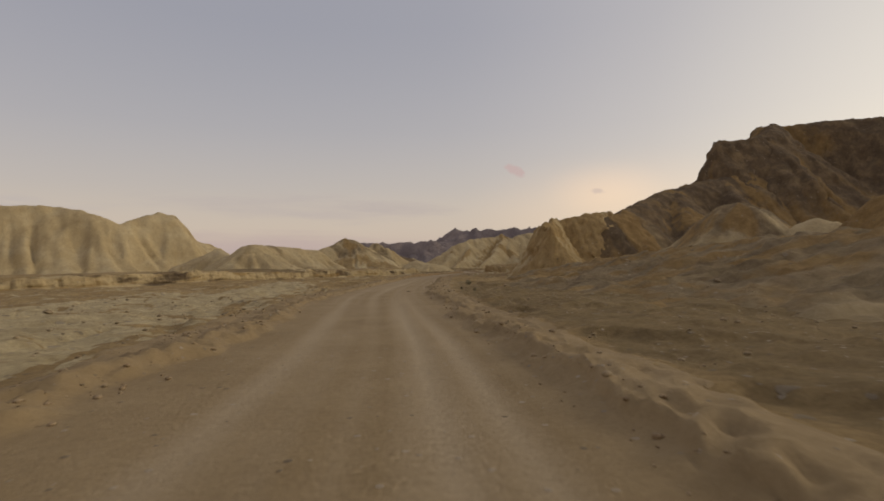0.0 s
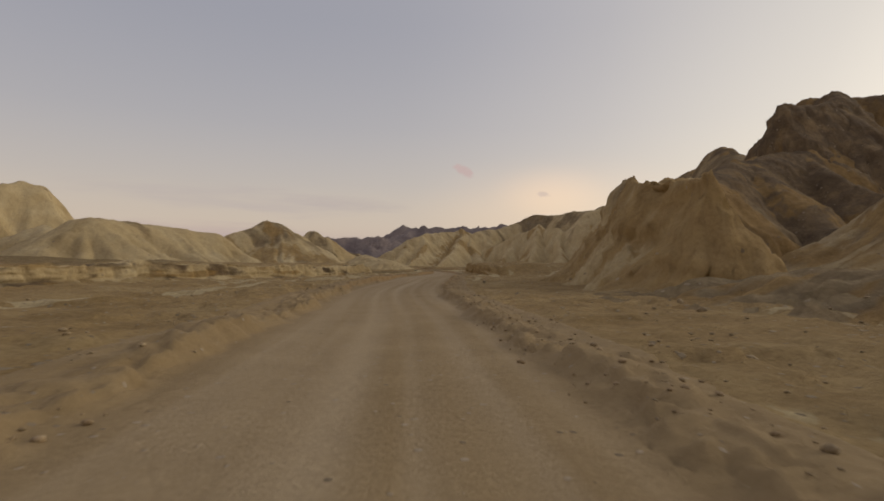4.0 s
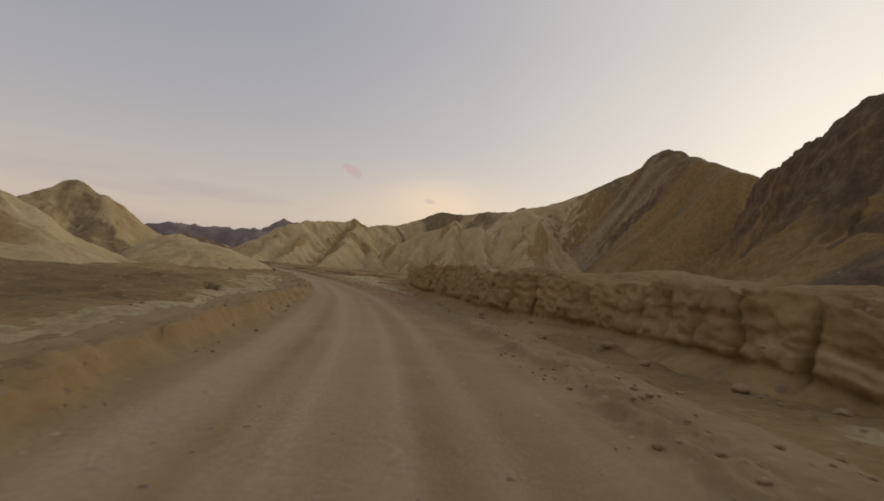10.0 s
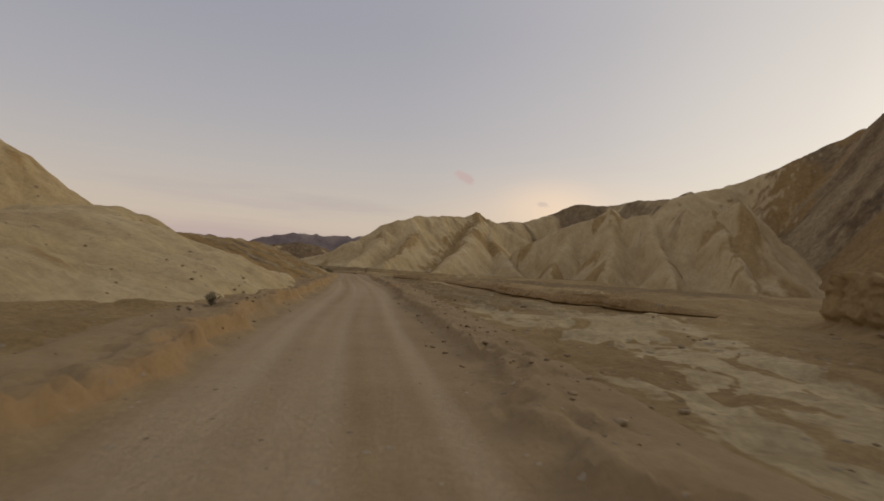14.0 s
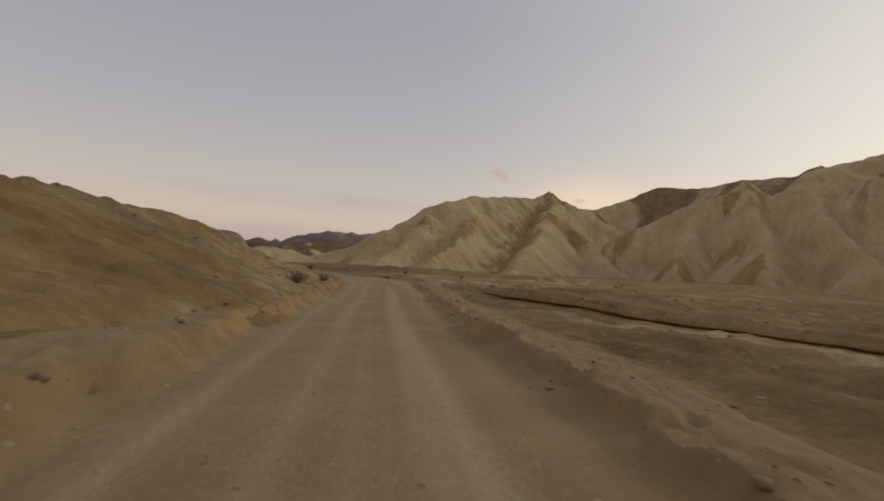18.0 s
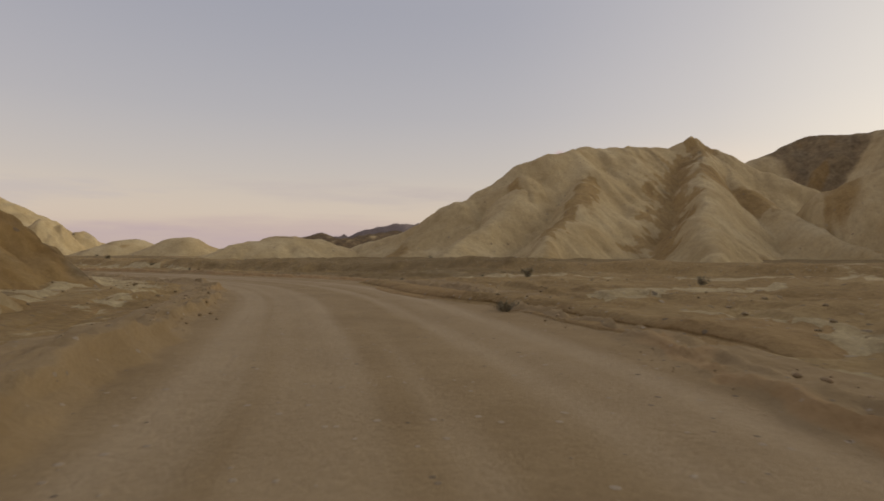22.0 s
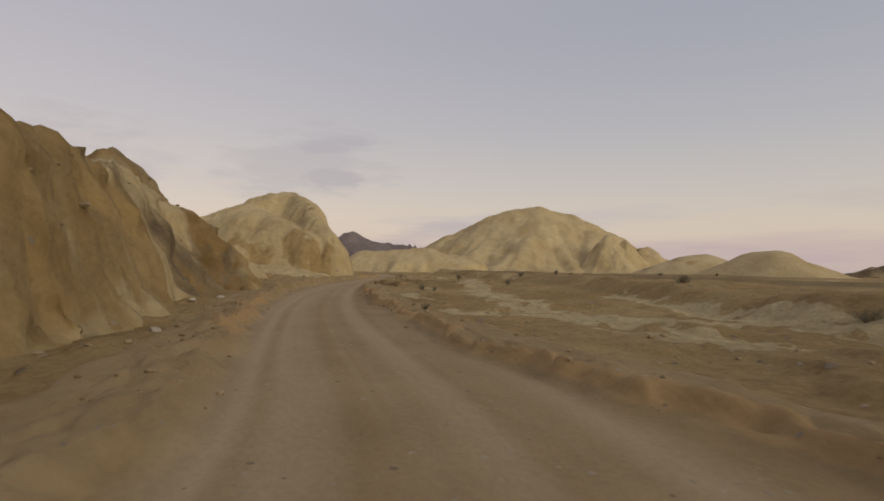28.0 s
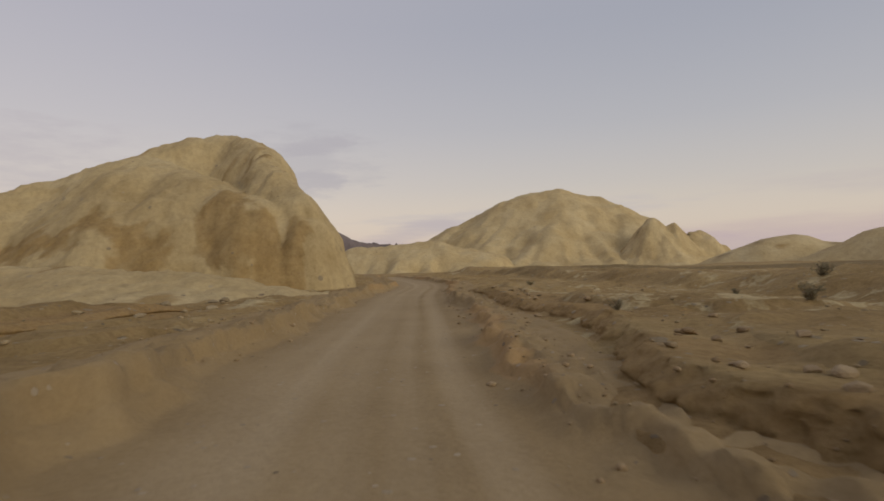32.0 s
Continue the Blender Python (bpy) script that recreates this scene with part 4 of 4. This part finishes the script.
hill('hill_low_dome', 'low tan dome hill', [(7.6, 380.2, 1.9), (10.2, 383.3, 3.7), (13.1, 386.3, 4.5), (17.9, 389.4, 4.1), (20.6, 391.9, 3.2)], slope=0.45, res=0.6, flute=0.7, dark=0.1, soft=4, plain=0.5)
hill('hill_left_butte', 'pale butte with a sharp shoulder', [(-186.4, 222.1, 22.9), (-168.4, 236, 26.2), (-154.1, 245.5, 30.7), (-136, 256.1, 31.3), (-124.6, 256.2, 28.3), (-115, 260.7, 23.9), (-106.3, 280.5, 30.9), (-101.7, 282.1, 29.9), (-93, 285.1, 17.1)], slope=0.95, res=1.0, flute=5, dark=0.0, soft=1.5)
hill('hill_left_low', 'low pale hills behind the wash', [(-53.4, 155.4, 3.6), (-44.2, 158.9, 7.7), (-38.6, 152.3, 5.4), (-32.7, 145.7, 8.5), (-28.4, 159.2, 8.5), (-20, 170.8, 7.7)], shade=0.6, slope=0.5, res=0.6, flute=2.5, dark=0.2, soft=2)
hill('hill_mid_brown', 'dark brown desert hills in the valley', [(-83.4, 834.7, 17.9), (-66, 838.2, 22.3), (-44.8, 821.5, 16.3), (-21.4, 844.7, 21), (4.7, 866.8, 26.1), (33.5, 887.6, 21.7)], slope=0.3, res=5, flute=10, dark=0.8, soft=6, jag=0.2)
hill('mountain_far', 'distant mountain range tinted blue-brown with haze', [(-218.3, 1912.4, 52.8), (-157.6, 1920, 66.3), (-95.2, 1925.6, 81.7), (-22.7, 1929.2, 94.5), (36, 1930, 84), (138, 1926.6, 82.4), (206.6, 1921, 92.9), (66.2, 1925.1, 90), (181.3, 1917.7, 97.6)], mat=FAR, slope=0.3, res=12, flute=40, dark=1.0, soft=12, jag=0.3)
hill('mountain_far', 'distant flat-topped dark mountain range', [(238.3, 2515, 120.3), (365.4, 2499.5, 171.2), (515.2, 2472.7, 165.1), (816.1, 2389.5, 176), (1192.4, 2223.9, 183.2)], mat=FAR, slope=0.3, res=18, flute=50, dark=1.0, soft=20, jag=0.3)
hill('mountain_far', 'distant peak tinted bluish with haze', [(-2364.6, 1430.3, 95), (-2277, 1604.3, 161.5), (-2217.1, 1707.3, 120.9), (-2114.8, 1861.6, 101.8)], mat=FAR, slope=0.35, res=18, flute=50, dark=1.0, soft=15, jag=0.3)


# ---- cut banks: eroded walls of soil, split by upright cracks ----
def bank_wall(name, label, line, side, res, crumbly=True, block=1.1, rough=0.3, under=0.25, tone=0.35, rust=0.5, lumps=0.0, crack_deep=1.0, gate=0.0, mat=None, seed=1):
    p = smooth_line(line, res)
    tang = np.gradient(p, axis=0)
    tang /= np.hypot(*tang.T)[:, None]
    inward = np.stack([tang[:, 1], -tang[:, 0]], -1) * side
    s = (np.arange(len(p)) * res)[:, None]
    low = ground_z(*(p - inward * 1.3).T)[:, None]
    high = ground_z(*(p + inward * 2.6).T)[:, None]
    tall = np.maximum(high - low, 0.0)
    n = max(14, int(float(tall.max()) / res))
    foot, wall, top = np.linspace(0, 1, 6)[:-1], np.linspace(0, 1, n), np.linspace(0, 1, 12)[1:]
    base = np.concatenate([-1.1 + 0.75 * foot, -0.35 + 0.35 * wall**1.5, 2.5 * top])[None, :]
    part = np.concatenate([0.16 * foot**1.5, 0.16 + 0.84 * wall, np.ones(len(top))])[None, :]
    on_face = np.concatenate([foot, np.ones(n), 1 - smooth(0, 0.5, top)])[None, :]
    lip = np.concatenate([0 * foot, wall**3, 1 - top])[None, :]
    sway = np.concatenate([np.ones(len(foot) + n), 1 - top])[None, :]
    h = part * tall
    c = (s + (fbm(s / 2.5, h / 2.5, 3, seed) - 0.5) * 1.3) / block
    cell = np.floor(c)
    gap = np.minimum(c - cell, 1 - (c - cell)) * block
    cell2 = np.where(c - cell < 0.5, cell - 1, cell)
    depth = smooth(0.25, 0.65, lattice(cell2, 0 * cell2, seed + 4))
    crack = np.exp(-((gap / 0.1) ** 2)) * depth * (0.35 + 0.65 * smooth(0.35, 0.6, vnoise(h / 0.6, cell2 * 3.7, seed + 36)))
    level = np.floor(h / 0.55 + lattice(cell, 0 * cell, seed + 7))
    chips = np.floor(fbm(s / 0.8, h / 1.5, 3, seed + 3) * 12) / 12 - 0.5
    layers = vnoise(h / 0.13 + 1.5 * fbm(s / 3, 0 * s, 2, seed + 34), s / 5, seed + 35) - 0.5
    push = rough * ((lattice(cell, 0 * cell, seed + 1) - 0.5) * 1.1 + (lattice(cell, level, seed + 2) - 0.5) * 0.3 + chips * 1.5) + layers * 0.045 + (fbm(s / 0.42, h / 0.3, 5, seed + 33) - 0.5) * 0.2
    push = push - rough * 0.5 * np.exp(-((((h / 0.55 + lattice(cell, 0 * cell, seed + 7)) % 1 - 0.5) / 0.14) ** 2)) * (lattice(cell, level, seed + 13) > 0.82)
    push = push - crack * crack_deep * 0.35 - under * np.exp(-(((part - 0.17) / 0.07) ** 2)) * np.maximum(gate, smooth(0.4, 0.6, vnoise(s / 2.2, 0 * s, seed + 9))) * (part < 0.999)
    ridge = 1 - np.abs(2 * fbm(s / 0.36, h / 0.3, 4, seed + 51) - 1)
    ragged = (fbm(s / 1.1, h / 0.9, 6, seed + 50) - 0.5) * 0.9 + (ridge - 0.72) * 0.6 + (fbm(s / 0.2, h / 0.16, 4, seed + 52) - 0.5) * 0.5
    push = push * (1 - lumps) + ragged * lumps
    scale = np.clip(tall / (0.9 - 0.5 * lumps), 0.15, 1.0)
    wander = (fbm(s / 6, 0 * s, 3, seed + 5) - 0.5) * 1.1
    off = base + wander * sway * scale - push * on_face * scale
    x, y = p[:, None, 0] + inward[:, None, 0] * off, p[:, None, 1] + inward[:, None, 1] * off
    z = low + h + lip * tall * 0.16 * (lattice(cell, 0 * cell, seed + 6) - 0.65 + (fbm(s / 0.6, off / 0.6, 3, seed + 8) - 0.5) - crack * 0.6)
    z = z + lumps * sway * on_face * (fbm(s / 0.35, off / 0.3, 4, seed + 53) - 0.5) * 0.35 * scale
    g = ground_z(x, y)
    g = g + crust(x, y, road_reach(x, y)[0])
    ends = np.concatenate([(1 - foot) ** 2, 0 * wall, top**1.5])[None, :]
    z = z * (1 - ends) + (g - 0.03) * ends
    z = z - 0.4 * (1 - smooth(0, 3, s) * (1 - smooth(s[-1] - 3, s[-1], s)))
    z[:, 0] -= 0.25
    z[:, -1] -= 0.25
    tones = smooth(0.3, 0.7, fbm(s / 3, h / 0.8 + 0 * s, 4, seed + 11) + (tone - 0.5))
    rusts = smooth(0.35, 0.65, fbm(s / 5, h / 0.7, 3, seed + 12) + (rust - 0.5))
    return mesh_object(name, np.stack([x, y, z], -1).reshape(-1, 3), grid_faces(*x.shape), mat or HILL, {"tone": tones * (mat is None), "rust": rusts, "rill": 0.5 + 0 * tones, "gravel": 0 * tones}, smooth_shade=not crumbly, label=label, category="bank")


bank_wall("bank_far_terrace", "low eroded earth bank split by upright cracks", BANKS[0][0], -1, 0.2, block=1.6, rough=0.3, under=0.08, tone=0.4, rust=0.3, seed=21)
bank_wall("bank_cut", "blocky ochre-brown cut earth bank with an undercut foot", BANKS[1][0][3:], 1, 0.08, block=1.3, rough=0.26, under=0.4, gate=0.45, tone=0.1, rust=0.74, lumps=0.35, crack_deep=2.6, seed=22)
bank_wall("bank_gully", "low undercut earth bank along a sandy wash", BANKS[2][0], 1, 0.12, False, block=1.8, rough=0.2, under=0.5, tone=0.5, rust=0.6, gate=1.0, mat=GROUND, seed=23)
bank_wall("bank_ledge", "crumbling crust ledge beside the road", BANKS[4][0], -1, 0.07, block=0.9, rough=0.3, tone=0.2, rust=0.4, lumps=0.6, mat=GROUND, seed=24)
bank_wall("bank_rubble", "rough eroded roadside bank of lumpy soil", BANKS[5][0], 1, 0.06, block=1.2, rough=0.2, under=0.08, tone=0.3, rust=0.6, lumps=0.6, mat=GROUND, seed=25)
bank_wall("bank_rock_ledge", "broken ledge of layered tan rock below the hill", BANKS[6][0], -1, 0.08, block=1.0, rough=0.3, under=0.6, tone=0.4, rust=0.6, lumps=0.5, gate=0.7, mat=GROUND, seed=27)
bank_wall("bank_crack", "shallow cracked soil ledge beyond the bend of the road", BANKS[7][0], 1, 0.09, block=1.3, rough=0.2, under=0.1, tone=0.2, rust=0.45, lumps=0.5, mat=GROUND, seed=28)

# ---- loose stones and clods ----
rng = random.Random(7)
bpy.context.view_layer.update()
graph = bpy.context.evaluated_depsgraph_get()


def drop(x, y):
    """The top of the ground below a point, and the way that it faces."""
    hit, place, normal, *_ = scene.ray_cast(graph, Vector((x, y, 90)), Vector((0, 0, -1)))
    return (place.z if hit else 0.0), normal


def stone_mesh(name, mat, seed, flat, detail=2, bite=0.0):
    r = random.Random(seed)
    bm = bmesh.new()
    bmesh.ops.create_icosphere(bm, subdivisions=detail, radius=0.5)
    cuts = [(Vector((r.uniform(-1, 1), r.uniform(-1, 1), r.uniform(-1, 1))).normalized(), r.uniform(0.26 - bite, 0.44 - bite)) for _ in range(9)]
    for v in bm.verts:
        for n, reach in cuts:
            over = v.co.dot(n) - reach
            if over > 0:
                v.co -= n * over * 0.9
        v.co *= 1 + r.uniform(-0.05, 0.05)
        v.co.z *= flat
    me = bpy.data.meshes.new(name)
    bm.to_mesh(me)
    bm.free()
    me.materials.append(mat)
    return me


ROCKS = [stone_mesh("stone", STONE, k, 0.5 + 0.09 * (k % 5)) for k in range(8)]
CLODS = [stone_mesh("clod", CLOD, 40 + k, 0.6) for k in range(5)]
BLOCKS = [stone_mesh("boulder", ROCK, 80 + k, 0.45 + 0.1 * k, 3, 0.09) for k in range(4)]
WHITES = [stone_mesh("stone", WHITE_STONE, 60 + k, 0.6) for k in range(3)]


def stone(x, y, size, meshes=ROCKS, name="stone", label="weathered brown stone lying on the desert ground", group="loose stones"):
    z, _ = drop(x, y)
    o = new(name, rng.choice(meshes))
    o.matrix_world = pose(x, y, z + size * 0.12, rng.uniform(-12, 12), rng.uniform(-12, 12), rng.uniform(0, 360)) @ Matrix.Diagonal((size * rng.uniform(0.9, 1.4), size, size, 1))
    return tagged(o, label, "clod" if name == "clod" else "stone", group)


SPINE, OUT = road_frame(1.0)
RUN = np.arange(len(SPINE)) * 1.0
START = int(np.argmax(SPINE[:, 1] > 2))


def beside(low, high):
    i = rng.randrange(START, len(SPINE) - 45)
    side = rng.choice((-1, 1))
    q = side * (rng.uniform(low, high) - 3.0 + float(edge(RUN[i], 2 if side > 0 else 1)))
    return SPINE[i][0] + OUT[i][0] * q, SPINE[i][1] + OUT[i][1] * q


for x, y, size in ((2.0, 38.5, 0.24), (16, 98, 0.4), (14, 91, 0.3), (36, 222, 0.3), (39, 270, 0.3), (38, 275, 0.25), (40.8, 219.6, 0.42), (39.6, 225.5, 0.25), (37.4, 236, 0.35), (37.6, 239, 0.3), (42.6, 279, 0.35)):
    stone(x, y, size)
for x, y, size in ((-4.5, 346.3, 0.35), (8, 353, 0.3), (-14, 350.5, 0.4), (38, 330, 0.35), (-13, 349.2, 0.3)):
    stone(x, y, size, WHITES, label="pale whitish stone on the desert ground")
for x, y in ((-22.2, 365.2), (-23.3, 365.4), (-23.7, 371.2), (-25.5, 371.7), (-27.3, 378.7)):
    for k in range(2):
        stone(x + rng.uniform(-0.9, 0.9), y + rng.uniform(-0.9, 0.9), rng.uniform(0.12, 0.32), BLOCKS, "boulder", "angular tan rock block beside the road", "rock blocks")
LEDGE = smooth_line(BANKS[6][0], 0.5)
for k in range(46):
    x, y = LEDGE[rng.randrange(4, len(LEDGE) - 4)]
    stone(x + rng.uniform(-1.6, 0.8), y + rng.uniform(-0.6, 1.5), 0.12 + 0.38 * rng.random() ** 2, BLOCKS, "boulder", "broken slab of layered tan rock", "rock blocks")
for k in range(70):
    u = rng.random()
    stone(-3 - 34 * u + rng.uniform(-2, 2), 343.5 + 14 * u + rng.uniform(-4, 1), 0.08 + 0.3 * rng.random() ** 2, BLOCKS, "boulder", "piece of rubble on the steep rock slope", "rubble on the slope")
CUT = smooth_line(BANKS[1][0], 0.5)
for k in range(40):
    x, y = CUT[rng.randrange(60, len(CUT) - 130)]
    stone(x - rng.uniform(0.5, 1.5), y + rng.uniform(-0.5, 0.5), 0.12 + 0.35 * rng.random() ** 2, CLODS, "clod", "lump of earth fallen from the cut bank", "clods below the bank")
for k in range(60):
    stone(rng.uniform(20, 31.5), rng.uniform(240, 305), 0.08 + 0.3 * rng.random() ** 3, CLODS, "clod", "lump of brown earth on the gravelly hillside", "clods on the hillside")
for k in range(50):
    stone(rng.uniform(8, 26), rng.uniform(20, 80), 0.1 + 0.35 * rng.random() ** 3, label="dark stone on the low gravel ridge")
for k in range(70):
    x, y = beside(4.4, 15) if k % 3 else beside(4, 26)
    stone(x, y, 0.08 + 0.34 * rng.random() ** 3)
for k in range(30):
    x, y = beside(3.2, 4.6)
    stone(x, y, 0.1 + 0.2 * rng.random() ** 2, CLODS, "clod", "lump of dried orange-brown soil on the berm", "clods on the berms")
RUBBLE, CRUST = smooth_line(BANKS[5][0], 0.5), smooth_line(BANKS[4][0], 0.5)
for k in range(90):
    x, y = RUBBLE[rng.randrange(4, len(RUBBLE) - 6)]
    stone(x + rng.uniform(-0.6, 1.3), y + rng.uniform(-0.6, 1.6), 0.05 + 0.2 * rng.random() ** 2, CLODS, "clod", "lump of eroded brown soil on the rough roadside bank", "clods on the rubble bank")
for k in range(50):
    x, y = CRUST[rng.randrange(6, len(CRUST) - 30)]
    stone(x + rng.uniform(-2.2, 0.5), y + rng.uniform(-0.5, 0.5), 0.06 + 0.16 * rng.random() ** 2, CLODS, "clod", "broken piece of soil crust beside the road", "clods on the crust ledge")


def scatter(name, label, count, low, high, small, large, mat, seed):
    """Small stones past counting, in one mesh."""
    r = np.random.default_rng(seed)
    bm = bmesh.new()
    bmesh.ops.create_icosphere(bm, subdivisions=1, radius=0.5)
    ball = np.array([v.co[:] for v in bm.verts])
    tris = np.array([[v.index for v in f.verts] for f in bm.faces])
    bm.free()
    i = r.integers(START, len(SPINE) - 40, count)
    side = r.choice((-1, 1), count)
    q = side * (low + (high - low) * r.random(count) ** 1.4 - 3.0 + np.where(side > 0, edge(RUN[i], 2), edge(RUN[i], 1)))
    x, y = SPINE[i, 0] + OUT[i, 0] * q + r.uniform(-0.5, 0.5, count), SPINE[i, 1] + OUT[i, 1] * q + r.uniform(-0.5, 0.5, count)
    thick = fbm(x / 5, y / 5, 3, seed) > 0.46
    x, y = x[thick], y[thick]
    z = np.array([drop(a, b)[0] for a, b in zip(x, y)])
    size = small + (large - small) * r.random(len(x)) ** 4
    v = ball[None] * r.uniform(0.7, 1.25, (len(x), len(ball), 1)) * size[:, None, None] * np.array([1.15, 1, 0.65])
    a = r.uniform(0, 6.28, len(x))[:, None]
    vx, vy = v[..., 0] * np.cos(a) - v[..., 1] * np.sin(a), v[..., 0] * np.sin(a) + v[..., 1] * np.cos(a)
    v = np.stack([vx + x[:, None], vy + y[:, None], v[..., 2] + (z + size * 0.15)[:, None]], -1)
    f = tris[None] + (np.arange(len(x)) * len(ball))[:, None, None]
    return mesh_object(name, v.reshape(-1, 3), f.reshape(-1, 3), mat, smooth_shade=False, label=label, category="stones", kind="stuff")


scatter("gravel", "scattered brown gravel on the desert ground", 12500, 3.4, 16, 0.03, 0.17, STONE, 3)
scatter("berm_crumbs", "crumbs of ochre soil along the road's berms", 9500, 2.9, 4.6, 0.03, 0.13, CLOD, 4)


# ---- dry bushes ----
def tube(verts, faces, points, r0, r1):
    first = len(verts)
    for i, p in enumerate(points):
        w = r0 + (r1 - r0) * i / (len(points) - 1)
        for k in range(3):
            verts.append((p[0] + w * math.cos(k * 2.094), p[1] + w * math.sin(k * 2.094), p[2]))
    for i in range(len(points) - 1):
        for k in range(3):
            a, b = first + i * 3 + k, first + i * 3 + (k + 1) % 3
            faces.append((a, b, b + 3, a + 3))


def part(name, verts, faces, mat, parent, label=""):
    me = bpy.data.meshes.new(name)
    me.from_pydata(verts, [], faces)
    me.materials.append(mat)
    o = new(name, me)
    o.parent = parent
    return tagged(o, label)


def make_bush(seed, width, height, leafy):
    r = random.Random(seed)
    top = tagged(new("bush"), "low dry grey-brown desert bush on bare soil" if leafy < 0.5 else "dry olive-grey desert bush with small leaves", "bush", "desert bushes")
    stems, twigs, leaves = ([], []), ([], []), ([], [])
    for _ in range(16):
        a, lean = r.uniform(0, 6.28), r.uniform(0.15, 1.0)
        points = [Vector((0.03 * math.cos(a), 0.03 * math.sin(a), -0.05))]
        for k in range(4):
            points.append(points[-1] + Vector((math.cos(a) * lean * width / 8, math.sin(a) * lean * width / 8, height / 4.2 * (1.1 - 0.4 * lean))) + Vector((r.uniform(-1, 1), r.uniform(-1, 1), r.uniform(-0.4, 0.4))) * width * 0.05)
        tube(*stems, points, 0.014, 0.006)
        for _ in range(9):
            p = points[r.randrange(1, 5)]
            q = p + Vector((r.uniform(-1, 1), r.uniform(-1, 1), r.uniform(-0.1, 0.9))) * width * 0.2
            tube(*twigs, [p, (p + q) / 2 + Vector((r.uniform(-1, 1), r.uniform(-1, 1), 0)) * 0.02, q], 0.006, 0.002)
            for _ in range(int(5 + 14 * leafy)):
                c = p.lerp(q, r.uniform(0.3, 1.1)) + Vector((r.uniform(-1, 1), r.uniform(-1, 1), r.uniform(-1, 1))) * 0.035
                u = Vector((r.uniform(-1, 1), r.uniform(-1, 1), r.uniform(-0.3, 1))).normalized() * r.uniform(0.014, 0.032)
                w = u.cross(Vector((r.uniform(-1, 1), r.uniform(-1, 1), r.uniform(-1, 1)))).normalized() * u.length * 0.45
                n = len(leaves[0])
                leaves[0].extend([c - u, c + w, c + u, c - w])
                leaves[1].append((n, n + 1, n + 2, n + 3))
    part("stems", *stems, TWIG, top)
    part("twigs", *twigs, TWIG, top)
    part("leaves", *leaves, LEAF, top, "small dry olive-grey leaves")
    return top


def plant(bush, x, y, size=1.0):
    z, _ = drop(x, y)
    size *= 0.72
    m = pose(x, y, z, rng.uniform(-6, 6), rng.uniform(-6, 6), rng.uniform(0, 360)) @ Matrix.Scale(size, 4)
    if bush in fresh:
        fresh.remove(bush)
        bush.matrix_basis = m
        return bush
    return copy_thing(bush, m)


BUSHES = [make_bush(3, 1.0, 0.55, 0.8), make_bush(4, 0.9, 0.5, 0.3), make_bush(5, 1.2, 0.45, 0.55), make_bush(6, 0.7, 0.6, 0.9)]
fresh = list(BUSHES)
for k, (x, y, size) in enumerate([(32.2, 276, 1.5), (33, 285, 1.3), (31.3, 294.9, 1.2), (28.5, 210.4, 0.8), (19.3, 154.9, 0.9), (22.5, 199.9, 0.8), (38.6, 312.8, 1), (38.5, 313.3, 1), (41.8, 326.9, 1.1), (48.9, 322.2, 1.2), (68.4, 317.1, 1.2), (11.8, 355.4, 1.2), (-6.3, 372.5, 1.2), (-24.4, 377.4, 1.2), (4.6, 362.4, 1.2), (-28.8, 366.9, 1), (-37, 392, 1.2), (-25.4, 384.8, 1.1), (-26.3, 404.5, 1.2), (-21.4, 408.1, 1.3), (-6.5, 355.4, 0.5), (35, 328.2, 0.5), (36.9, 366, 1.2), (6, 40.6, 0.8), (8.2, 50.7, 1), (6.1, 35.3, 0.6), (-53.7, 391.9, 1), (-36.7, 382.6, 0.9), (-33.7, 379.6, 0.9), (-35.3, 373.7, 0.6), (10.6, 123.1, 0.8), (15.5, 96.4, 0.8), (40, 332.9, 0.5), (68.2, 315.3, 1.2), (18.9, 350.2, 0.7), (16.5, 358.6, 0.9), (-18.7, 364.2, 0.8), (-14.9, 362.2, 0.6), (-32.8, 396.2, 1.1)]):
    plant(BUSHES[k % 4], x, y, size)
